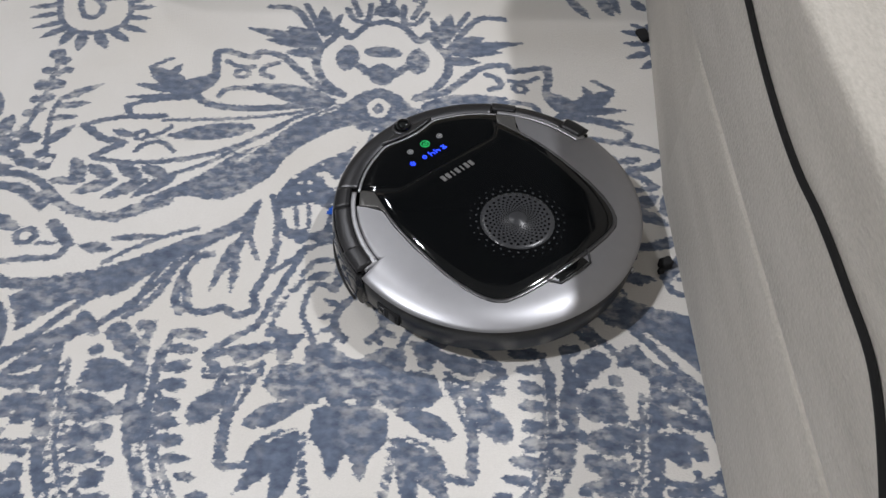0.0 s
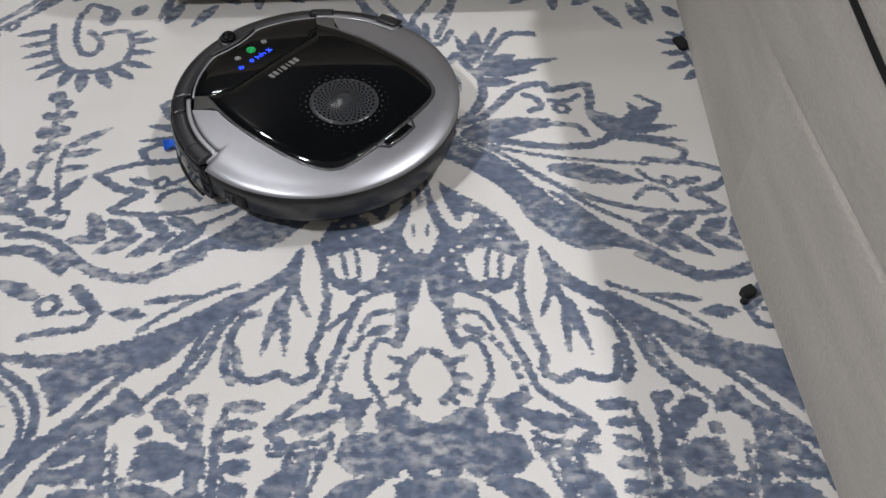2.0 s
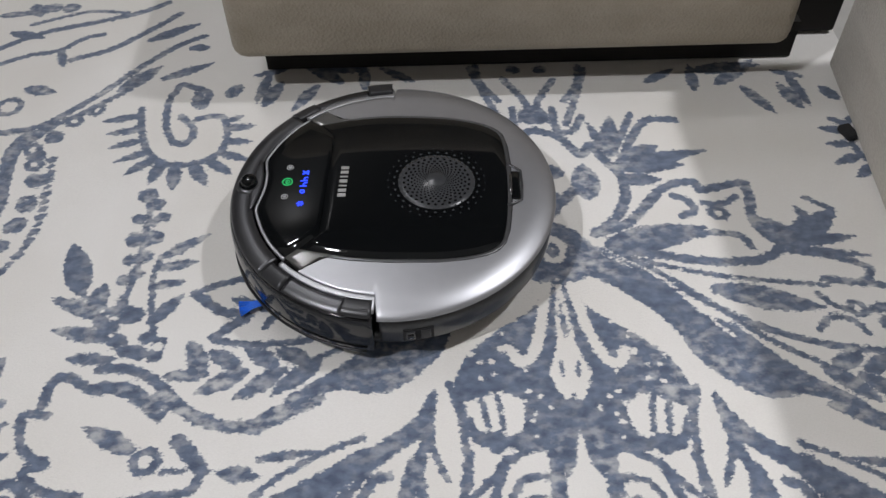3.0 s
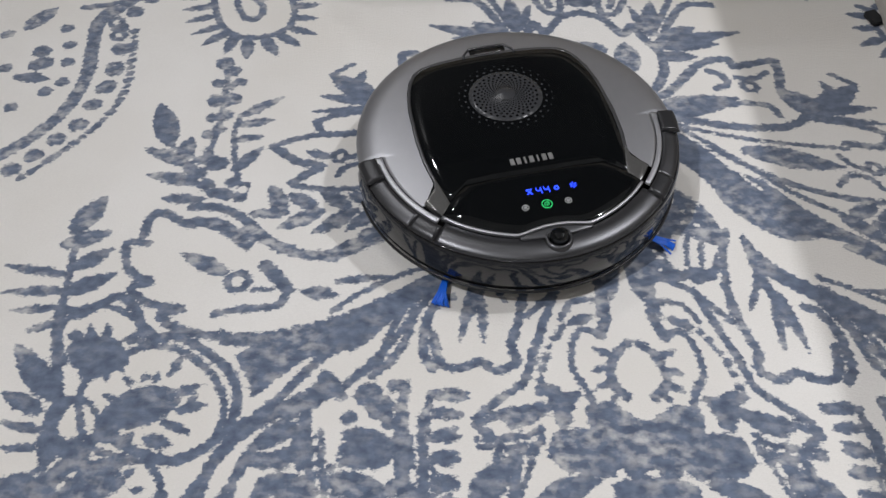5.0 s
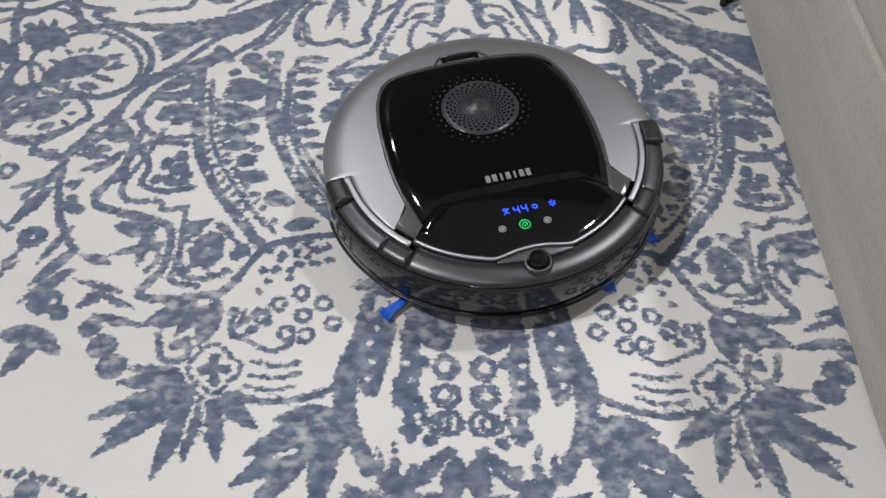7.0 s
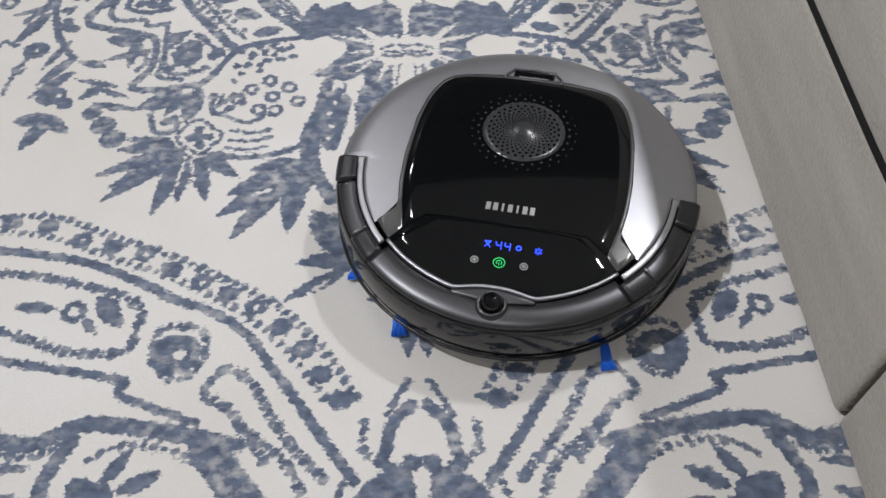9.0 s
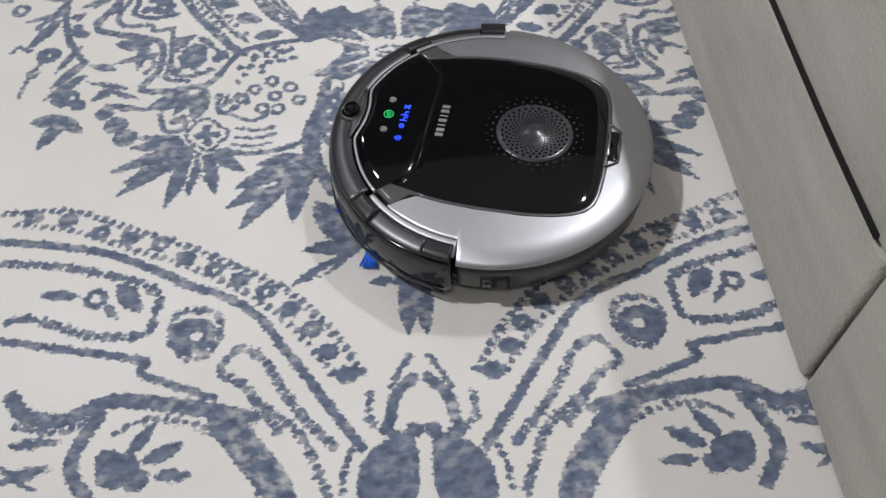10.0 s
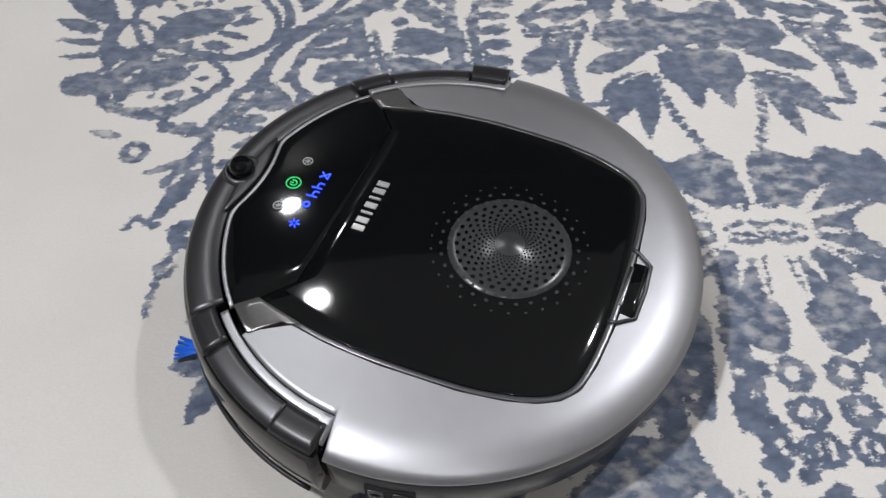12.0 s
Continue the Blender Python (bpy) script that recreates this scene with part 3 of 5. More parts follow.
patch((-129, 1271, -142, 1246, -162, 1227, -191, 1209, -229, 1184, -256, 1168, -227, 1167, -190, 1186, -152, 1213, -140, 1218, -154, 1182, -159, 1165, -145, 1165, -136, 1197, -132, 1207, -121, 1183, -115, 1181, -125, 1207, -128, 1229, -125, 1263))
vine(6.7, (-113, 1275, -104, 1245, -100, 1212, -99, 1180, -105, 1163))
vine(7.0, (-98, 1163, -75, 1185, -65, 1197, -34, 1210, -15, 1204))
vine(5.9, (-65, 1162, -52, 1179, -30, 1181, -27, 1163))
leaf(40.6, (-516, 1131, -468, 1115))
leaf(29.6, (-501, 1105, -479, 1134))
vine(9.6, (-519, 1077, -537, 1135, -546, 1178))
vine(9.2, (-539, 1146, -540, 1174, -523, 1168, -508, 1179, -492, 1189, -473, 1177, -463, 1157, -446, 1143))
dots(6.2, (-522, 1145, -467, 1141))
leaf(6.9, (-511, 1156, -501, 1134))
leaf(6.9, (-495, 1157, -487, 1134))
leaf(37.0, (-471, 1059, -419, 1086))
vine(9.0, (-456, 1134, -439, 1143, -420, 1141, -394, 1125, -369, 1103, -359, 1074, -366, 1047, -382, 1031, -408, 1021, -443, 1030, -462, 1042, -482, 1054))
leaf(9.0, (-418, 1082, -392, 1092))
leaf(10.1, (-412, 1067, -386, 1073))
leaf(8.6, (-425, 1102, -416, 1123))
leaf(8.7, (-423, 1056, -395, 1046))
leaf(12.3, (-434, 1041, -410, 1034))
leaf(7.7, (-400, 1082, -400, 1068))
dots(4.4, (-464, 1047, -450, 1038, -446, 1100))
leaf(24.1, (-527, 1082, -575, 1136))
leaf(11.3, (-547, 1215, -616, 1228))
leaf(11.0, (-542, 1197, -609, 1195))
leaf(9.3, (-546, 1177, -593, 1173))
leaf(9.1, (-540, 1161, -571, 1150))
leaf(27.3, (-556, 1273, -535, 1317))
leaf(20.2, (-563, 1253, -518, 1269))
leaf(18.2, (-543, 1225, -511, 1247))
leaf(19.1, (-544, 1194, -501, 1216))
vine(6.7, (-544, 1178, -546, 1207, -551, 1250))
patch((-527, 1036, -525, 1077, -513, 1083, -488, 1076, -472, 1048, -480, 1022, -460, 1022, -468, 997, -485, 982, -512, 982, -544, 982, -551, 1005, -521, 1013))
patch((-513, 1063, -502, 1076, -485, 1066, -481, 1049, -487, 1039, -500, 1039, -512, 1049), CREAM)
leaf(16.9, (-534, 1068, -572, 1086))
leaf(8.8, (-523, 1049, -567, 1057))
leaf(7.4, (-518, 1033, -560, 1033))
leaf(29.7, (-496, 991, -448, 1019))
vine(4.8, (-519, 1007, -504, 1023), CREAM)
vine(4.8, (-497, 997, -487, 1010), CREAM)
vine(9.3, (-357, 1047, -374, 1014, -382, 971, -402, 942))
vine(6.9, (-339, 1033, -349, 1014, -352, 983, -339, 965, -316, 956, -293, 958))
vine(7.6, (-332, 925, -343, 942, -326, 950, -295, 947))
vine(7.3, (-339, 936, -328, 914, -331, 892, -306, 881, -277, 886))
dots(7.7, (-331, 1036, -318, 1043, -310, 1046, -326, 1020, -318, 1001, -312, 1020, -327, 989, -310, 982))
dots(6.3, (-309, 922, -295, 927, -300, 911, -286, 902, -303, 897))
vine(8.0, (-299, 1059, -293, 994, -280, 935, -258, 891, -233, 860, -210, 831))
vine(4.8, (-282, 1046, -272, 970, -256, 924, -222, 870, -196, 836))
beads(2.7, 11.8, (-289, 1046, -282, 982, -266, 924, -237, 881, -211, 850))
beads(2.7, 10.8, (-271, 1019, -263, 964, -240, 913, -207, 865))
vine(9.1, (-212, 1065, -209, 993, -196, 946, -169, 901, -139, 864, -116, 835))
vine(5.4, (-192, 1065, -190, 993, -176, 940, -149, 890, -117, 854))
dots(3.8, (-201, 1041, -201, 1012, -198, 969, -192, 951, -175, 917, -162, 885, -147, 872), CREAM)
leaf(10.3, (-181, 1039, -161, 1041))
leaf(10.1, (-180, 1018, -161, 1021))
leaf(9.8, (-181, 994, -163, 999))
leaf(9.6, (-178, 977, -160, 979))
leaf(10.0, (-172, 959, -151, 962))
leaf(9.8, (-168, 944, -142, 944))
leaf(9.0, (-151, 927, -134, 926))
leaf(8.8, (-138, 908, -119, 910))
dots(9.9, (-244, 1037, -232, 1021, -247, 994, -229, 969, -238, 946, -226, 923, -213, 900, -190, 872))
dots(5.7, (-260, 1019, -253, 970, -220, 993, -244, 964, -217, 940))
patch((-20, 991, -9, 998, 4, 990, 14, 990, 5, 978, 9, 966, -2, 960, -7, 937, -15, 929, -21, 949, -23, 961, -33, 967, -26, 979, -33, 991))
dots(14.4, (-7, 1023, -7, 1042))
leaf(23.4, (-7, 1048, -50, 1063))
leaf(27.2, (-29, 1016, -84, 1024))
leaf(14.8, (-63, 991, -93, 984))
leaf(17.7, (-28, 1029, -48, 1010))
vine(7.4, (-146, 1054, -118, 1064, -72, 1070, -67, 1056))
vine(6.0, (-146, 1052, -124, 1030, -102, 1027))
vine(6.7, (-118, 1030, -115, 992, -117, 942, -94, 939, -68, 947, -48, 973))
leaf(19.7, (-124, 1017, -140, 980))
leaf(21.6, (-51, 967, -96, 914))
leaf(19.2, (-50, 967, -63, 897))
leaf(14.0, (-73, 950, -84, 933))
beads(3.1, 8.9, (-43, 973, -38, 927, -24, 886, -23, 878))
vine(4.4, (-38, 873, -23, 876, -19, 863, -34, 861, -41, 863))
patch((-113, 878, -105, 883, -96, 873, -81, 880, -67, 883, -55, 862, -43, 834, -121, 835))
vine(8.3, (-398, 964, -419, 936, -416, 888, -403, 845, -380, 808))
dots(5.7, (-403, 892, -398, 873, -394, 859))
leaf(12.1, (-428, 930, -460, 938))
rings(8.6, 6.6, (-477, 911))
leaf(7.4, (-492, 930, -515, 937))
leaf(9.0, (-433, 897, -466, 887))
leaf(16.2, (-425, 885, -453, 838))
vine(5.5, (-472, 831, -465, 841, -449, 834))
dots(13.7, (-424, 824))
dots(3.0, (-424, 824), CREAM)
vine(4.6, (-431, 812, -439, 793, -444, 772, -446, 754))
rings(5.8, 4.0, (-438, 793))
leaf(10.6, (-389, 834, -412, 791))
leaf(13.7, (-378, 808, -412, 765))
leaf(14.5, (-376, 783, -416, 747))
dots(14.7, (-390, 748))
dots(8.6, (-374, 736))
dots(3.3, (-384, 748), CREAM)
leaf(19.9, (-387, 714, -423, 712))
leaf(18.3, (-388, 710, -408, 671))
leaf(18.6, (-394, 716, -363, 693))
leaf(10.3, (-342, 792, -373, 802))
leaf(7.8, (-323, 758, -371, 773))
dots(9.4, (-341, 719))
leaf(10.5, (-342, 732, -293, 721))
dots(12.6, (-325, 700, -312, 680))
leaf(7.6, (-341, 755, -306, 740))
leaf(13.1, (-336, 760, -360, 742))
leaf(9.3, (-408, 933, -368, 928))
leaf(7.9, (-399, 909, -374, 924))
leaf(14.4, (-305, 833, -342, 840))
leaf(10.4, (-294, 814, -344, 802))
vine(8.4, (-344, 970, -351, 939, -358, 909, -375, 870, -355, 857, -326, 846, -295, 838, -286, 814, -289, 783, -305, 756, -274, 750, -232, 756))
vine(6.3, (-322, 969, -334, 931, -350, 889, -339, 869, -308, 868, -302, 857, -278, 860))
vine(5.7, (-279, 859, -276, 820, -275, 789, -279, 771, -251, 765))
dots(6.1, (-310, 916, -299, 893, -296, 932, -316, 898, -289, 894, -267, 833, -256, 807, -268, 783, -244, 792))
dots(8.5, (-294, 912, -254, 795))
vine(7.9, (-234, 752, -220, 765, -207, 788, -188, 812, -146, 822, -112, 826))
rings(6.8, 4.2, (-120, 723, -148, 732, -152, 756, -172, 744, -185, 730, -161, 713, -144, 711, -130, 745))
vine(4.0, (-200, 708, -174, 695, -160, 700, -156, 703))
vine(3.9, (-188, 685, -169, 680, -146, 683))
vine(3.9, (-189, 671, -168, 668, -146, 672))
vine(3.8, (-191, 660, -167, 656, -148, 660))
vine(6.7, (-202, 653, -176, 646, -148, 647, -116, 657, -101, 669))
dots(3.4, (-176, 794, -161, 799, -146, 807, -165, 782, -140, 791, -133, 809, -185, 770, -192, 758, -155, 788, -181, 782, -150, 797, -165, 773))
vine(5.2, (-212, 736, -212, 714, -200, 708))
vine(4.7, (-202, 736, -206, 722))
leaf(12.7, (-224, 667, -211, 680))
dots(9.8, (-219, 671))
vine(5.9, (-239, 672, -236, 685, -224, 685))
vine(6.1, (-278, 714, -271, 690, -259, 684, -247, 692, -251, 709))
dots(6.1, (-258, 701))
leaf(17.9, (-253, 733, -291, 724))
leaf(22.9, (-230, 744, -239, 701))
patch((-128, 838, -104, 858, -60, 868, -6, 867, -15, 724, -49, 708, -48, 757, -68, 751, -88, 758, -106, 763, -83, 781, -67, 806, -93, 825, -114, 819))
leaf(5.2, (-28, 805, -85, 826), CREAM)
leaf(5.3, (-28, 808, -62, 843), CREAM)
leaf(4.7, (-40, 818, -50, 837), CREAM)
leaf(4.5, (-31, 798, -69, 796), CREAM)
leaf(5.0, (-28, 790, -72, 774), CREAM)
leaf(6.0, (-19, 781, -31, 750), CREAM)
leaf(5.4, (-13, 778, -14, 735), CREAM)
patch((-35, 817, -11, 821, 12, 816, 7, 787, -14, 774, -34, 787), CREAM)
vine(3.4, (-28, 800, -12, 805, 3, 800))
vine(4.5, (-26, 790, -13, 786, 0, 790))
rings(7.0, 3.5, (-11, 824))
vine(12.8, (-88, 749, -97, 703, -109, 667, -99, 610))
vine(11.0, (-76, 735, -80, 692, -84, 657))
vine(3.0, (-68, 746, -74, 702, -77, 657))
vine(9.7, (-47, 735, -52, 692, -50, 652, -46, 612))
rings(8.5, 4.3, (-18, 679, -20, 652, -22, 625))
dots(4.3, (-40, 707, -38, 687, -44, 666, -42, 647, -33, 702, -34, 628, -41, 619))
leaf(30.9, (-43, 735, -17, 702))
vine(2.3, (-129, 628, -109, 652), CREAM)
vine(2.3, (-119, 621, -109, 635), CREAM)
leaf(18.3, (-230, 666, -321, 630))
leaf(19.4, (-227, 665, -309, 597))
leaf(15.3, (-236, 660, -305, 614))
leaf(20.6, (-230, 666, -257, 578))
leaf(17.9, (-230, 666, -234, 591))
leaf(20.7, (-227, 665, -205, 592))
leaf(18.1, (-224, 659, -174, 618))
leaf(17.2, (-237, 666, -304, 664))
leaf(15.8, (-240, 666, -294, 679))
leaf(30.9, (-231, 671, -244, 621))
vine(3.5, (-237, 612, -232, 651), CREAM)
vine(3.5, (-219, 615, -226, 647), CREAM)
leaf(23.5, (-112, 632, -161, 629))
leaf(24.5, (-115, 630, -183, 597))
leaf(24.1, (-116, 626, -191, 571))
leaf(22.5, (-119, 626, -177, 542))
leaf(25.2, (-116, 626, -121, 548))
leaf(23.1, (-112, 629, -110, 591))
dots(16.3, (-134, 608))
vine(3.4, (-160, 595, -142, 601), CREAM)
vine(8.2, (-108, 651, -98, 616, -80, 581))
leaf(21.1, (-4, 473, -9, 407))
leaf(10.9, (-24, 468, -43, 467))
leaf(9.7, (-6, 469, -24, 465))
leaf(14.7, (-67, 499, -119, 471))
vine(3.7, (-99, 476, -79, 490), CREAM)
leaf(13.9, (-71, 515, -108, 512))
leaf(20.8, (-71, 520, -100, 566))
dots(9.2, (-391, 575, -354, 568, -318, 549, -287, 540, -254, 530, -227, 511, -197, 495, -171, 480, -145, 464, -120, 443, -99, 419, -84, 394, -66, 369))
dots(2.5, (-391, 574, -318, 549, -254, 529, -197, 494, -145, 464, -99, 419), CREAM)
beads(3.1, 9.9, (-428, 582, -356, 580, -289, 552, -228, 525, -172, 494, -120, 460, -79, 413, -53, 370))
beads(2.4, 9.8, (-412, 566, -351, 555, -285, 527, -220, 498, -162, 463, -117, 422, -74, 364))
vine(8.8, (-419, 545, -372, 538, -307, 522, -247, 493, -223, 478, -184, 462, -149, 434, -127, 403, -105, 372, -79, 333, -54, 298))
beads(3.6, 8.4, (-413, 519, -379, 514, -344, 508, -297, 494, -268, 484, -250, 469, -250, 450, -255, 427, -287, 425, -319, 431, -343, 442, -377, 452, -397, 446))
leaf(11.6, (-362, 478, -326, 473))
rings(8.5, 6.0, (-310, 469))
leaf(19.3, (-287, 481, -266, 451))
leaf(8.3, (-299, 461, -286, 444))
vine(7.2, (-393, 429, -338, 417, -284, 405, -252, 397, -257, 386, -228, 372, -186, 355))
dots(20.6, (-211, 420))
dots(5.7, (-208, 420), CREAM)
beads(2.9, 8.0, (-233, 419, -231, 443, -212, 449, -190, 441, -187, 418, -195, 401, -215, 397, -233, 419))
beads(3.2, 7.5, (-185, 380, -178, 394, -163, 404, -142, 388, -125, 358, -104, 329, -79, 301))
beads(3.2, 7.4, (-185, 380, -161, 366, -144, 343, -123, 314))
beads(3.0, 7.1, (-155, 355, -134, 337, -108, 314, -93, 282, -83, 257))
vine(13.8, (-369, 369, -353, 351, -319, 343, -291, 356, -267, 359, -225, 351, -189, 342, -163, 318))
vine(27.7, (-176, 332, -152, 302, -131, 275, -123, 255))
vine(10.5, (-226, 354, -190, 346, -149, 333))
vine(12.1, (-287, 345, -301, 318, -303, 296, -284, 268))
dots(16.9, (-262, 294))
dots(9.9, (-246, 284, -273, 304))
leaf(12.3, (-255, 309, -237, 333))
leaf(14.1, (-240, 301, -210, 314))
leaf(10.8, (-229, 287, -200, 285))
beads(2.5, 9.1, (-274, 326, -249, 338, -214, 335, -177, 317, -151, 287, -139, 260))
beads(2.6, 8.4, (-363, 342, -332, 334, -312, 334, -285, 349))
leaf(11.0, (-362, 292, -320, 301))
leaf(9.3, (-359, 323, -318, 324))
leaf(7.0, (-364, 303, -331, 281))
vine(10.5, (-29, 321, -23, 345, -7, 361))
patch((-60, 251, -55, 284, -35, 302, -9, 306, -11, 247))
dots(6.1, (-32, 313, -25, 307))
beads(2.7, 8.2, (-28, 351, -17, 372, -6, 386))
beads(2.6, 7.8, (-46, 352, -47, 325, -34, 313))
beads(2.4, 7.3, (-62, 300, -69, 280, -72, 255))
dots(7.1, (-7, 311))
patch((-389, 1152, -354, 1141, -298, 1157, -256, 1174, -213, 1194, -185, 1198, -221, 1162, -260, 1130, -293, 1120, -326, 1133, -363, 1132, -385, 1136))
patch((-316, 1141, -290, 1147, -280, 1135, -301, 1119, -326, 1098, -341, 1085, -354, 1099, -364, 1124, -330, 1130))
patch((-291, 1093, -285, 1105, -277, 1089, -286, 1070, -315, 1060, -333, 1051, -359, 1033, -363, 1051, -337, 1067, -309, 1080))
dots(11.5, (-232, 1071, -242, 1081))
leaf(17.5, (-261, 1043, -221, 1037))
leaf(18.3, (-254, 1017, -224, 1028))
leaf(22.9, (-271, 1002, -221, 991))
leaf(20.9, (-260, 961, -222, 967))
dots(8.3, (-326, 1041, -310, 1048))
leaf(13.9, (-342, 1019, -304, 1021))
leaf(16.1, (-321, 1020, -293, 1031))
vine(10.5, (-298, 1066, -293, 1025, -287, 987, -281, 956))
leaf(18.8, (-330, 997, -297, 1003))
dots(10.3, (-294, 995, -304, 988))
vine(12.6, (-213, 1061, -212, 1020, -207, 982, -198, 951))
vine(7.4, (-195, 1060, -193, 1008, -190, 961))
dots(3.7, (-201, 1015, -200, 998), CREAM)
leaf(11.6, (-189, 1081, -152, 1082))
leaf(9.6, (-186, 1064, -159, 1062))
leaf(11.0, (-188, 1038, -164, 1048))
leaf(10.2, (-187, 1021, -164, 1026))
leaf(11.5, (-186, 999, -165, 1004))
leaf(12.3, (-186, 980, -163, 985))
leaf(11.0, (-184, 962, -153, 965))
leaf(14.8, (-124, 1057, -78, 1069))
patch((-89, 1096, -71, 1084, -53, 1083, -61, 1068, -67, 1053, -77, 1053))
vine(5.5, (-146, 1038, -107, 1040, -91, 1048))
patch((-89, 1024, -76, 1046, -40, 1044, -44, 1021, -70, 1008))
leaf(23.0, (-95, 982, -48, 1004))
leaf(23.0, (-147, 984, -135, 1013))
vine(10.3, (-113, 1023, -117, 993, -115, 946))
leaf(25.1, (-86, 947, -51, 974))
patch((-50, 1069, -26, 1072, -8, 1044, -13, 1019, -29, 1024, -27, 1040, -49, 1051))
patch((-27, 1042, -3, 1043, 8, 1031, -3, 1010, -23, 1016))
patch((-35, 998, -9, 1004, 7, 997, 0, 954, -14, 940, -26, 956, -36, 972))
vine(3.1, (-74, 964, -50, 976), CREAM)
leaf(15.2, (-343, 836, -303, 824))
leaf(13.7, (-311, 826, -313, 789))
vine(5.2, (-306, 820, -295, 798, -304, 782))
leaf(19.2, (-252, 744, -294, 722))
leaf(14.2, (-242, 740, -262, 712))
vine(4.7, (-279, 848, -275, 814, -276, 781, -245, 773, -222, 781))
leaf(14.1, (-272, 837, -261, 825))
leaf(18.1, (-259, 814, -238, 825))
leaf(14.8, (-243, 797, -238, 825))
leaf(13.6, (-221, 797, -209, 814))
dots(6.4, (-264, 831, -248, 797))
patch((-92, 742, -98, 712, -111, 683, -106, 650, -96, 609, -76, 580, -57, 559, -30, 559, -58, 575, -82, 604, -94, 640, -94, 650, -91, 678, -84, 730))
patch((-94, 730, -68, 729, -62, 718, -67, 693, -74, 656, -80, 649, -90, 656, -94, 683))
dots(3.2, (-79, 717, -85, 703, -81, 683, -85, 666), CREAM)
patch((-60, 717, -42, 706, -40, 656, -60, 639, -63, 661, -54, 683))
dots(3.2, (-51, 683, -47, 666), CREAM)
patch((-55, 736, -11, 733, -11, 703, -21, 693, -42, 705))
rings(10.2, 5.1, (-16, 677, -16, 650, -14, 625))
dots(5.5, (-36, 683, -38, 639, -30, 609, -50, 619))
vine(7.0, (-62, 570, -35, 575, -19, 593, -10, 599))
leaf(19.5, (-11, 563, -11, 589))
leaf(5.2, (-69, 587, -74, 605))
leaf(5.3, (-58, 598, -62, 610))
dots(4.7, (-62, 580, -49, 575, -58, 589, -42, 585))
vine(7.4, (-105, 658, -92, 618, -80, 592, -49, 556, -30, 536, -9, 512))
vine(6.9, (-60, 584, -48, 560, -40, 580, -15, 601))
leaf(20.8, (-9, 570, -9, 593))
leaf(18.2, (-37, 557, -10, 555))
dots(4.7, (-23, 546, -20, 532))
vine(6.0, (-35, 541, -27, 526, -6, 511))
patch((-20, 517, -8, 520, -5, 499, -28, 500))
leaf(28.4, (-45, 515, -98, 572))
leaf(20.9, (-50, 525, -77, 567))
leaf(14.5, (-49, 512, -111, 510))
leaf(13.5, (-56, 509, -73, 500))
vine(16.1, (-668, 1379, -640, 1409, -616, 1451, -606, 1504, -612, 1567, -613, 1612, -584, 1654))
dots(9.9, (-649, 1358, -630, 1379, -612, 1404, -593, 1427, -585, 1460, -578, 1489, -573, 1519, -576, 1561, -585, 1600, -574, 1635))
beads(4.1, 11.4, (-638, 1341, -596, 1391, -564, 1441, -553, 1494, -560, 1556, -567, 1600))
dots(7.8, (-653, 1601, -641, 1568, -635, 1536, -632, 1500, -668, 1510, -648, 1483, -680, 1456, -709, 1526, -726, 1591))
leaf(24.6, (-705, 1604, -678, 1643))
leaf(22.7, (-678, 1530, -654, 1538))
leaf(15.4, (-691, 1510, -649, 1505))
dots(10.7, (-672, 1557))
leaf(5.8, (-24, 807, -88, 827), CREAM)
leaf(5.8, (-24, 810, -63, 844), CREAM)
leaf(5.3, (-35, 815, -49, 839), CREAM)
leaf(5.1, (-28, 798, -71, 796), CREAM)
leaf(5.5, (-27, 789, -74, 773), CREAM)
leaf(5.0, (-31, 787, -58, 763), CREAM)
leaf(6.5, (-19, 781, -33, 748), CREAM)
leaf(5.9, (-13, 778, -15, 733), CREAM)
patch((-38, 818, -11, 823, 12, 816, 7, 785, -14, 771, -36, 786), CREAM)
vine(3.4, (-29, 800, -12, 805, 3, 800))
vine(4.5, (-27, 790, -13, 786, 0, 790))
vine(2.8, (-23, 795, -13, 793, -2, 795))
rings(6.4, 3.5, (-11, 825))
leaf(5.1, (-124, 794, -88, 806), CREAM)
leaf(4.9, (-111, 758, -83, 781), CREAM)
vine(8.6, (-520, 1001, -513, 973, -497, 960, -461, 951, -436, 965, -409, 989))
leaf(11.6, (-501, 973, -492, 986))
leaf(10.4, (-461, 972, -445, 981))
vine(8.9, (-383, 991, -360, 965, -350, 942, -354, 919, -351, 902, -367, 893, -376, 876, -366, 861, -338, 853, -310, 845))
vine(8.4, (-384, 982, -402, 972, -409, 942, -430, 929, -459, 942))
vine(7.3, (-421, 923, -431, 901, -449, 875))
leaf(19.1, (-361, 956, -389, 965))
leaf(12.0, (-376, 942, -401, 937))
leaf(11.8, (-360, 936, -384, 908))
dots(6.6, (-437, 936, -455, 938))
leaf(8.3, (-424, 904, -439, 883))
leaf(7.2, (-395, 898, -402, 883))
leaf(15.0, (-386, 857, -408, 867))
vine(10.5, (-303, 1044, -292, 997, -283, 953, -271, 919, -255, 887, -235, 859, -214, 832, -194, 810))
vine(3.6, (-282, 1022, -270, 961, -256, 923, -236, 890, -216, 862, -198, 842, -185, 827))
vine(12.0, (-208, 1038, -203, 992, -195, 952, -182, 918, -166, 886, -142, 858, -124, 841))
vine(4.2, (-186, 1021, -180, 968, -167, 937, -150, 907, -131, 877, -122, 859))
leaf(17, (-263, 1030, -229, 1034))
leaf(17, (-257, 984, -222, 991))
leaf(17, (-253, 944, -221, 946))
leaf(17, (-231, 902, -200, 899))
leaf(17, (-198, 874, -170, 864))
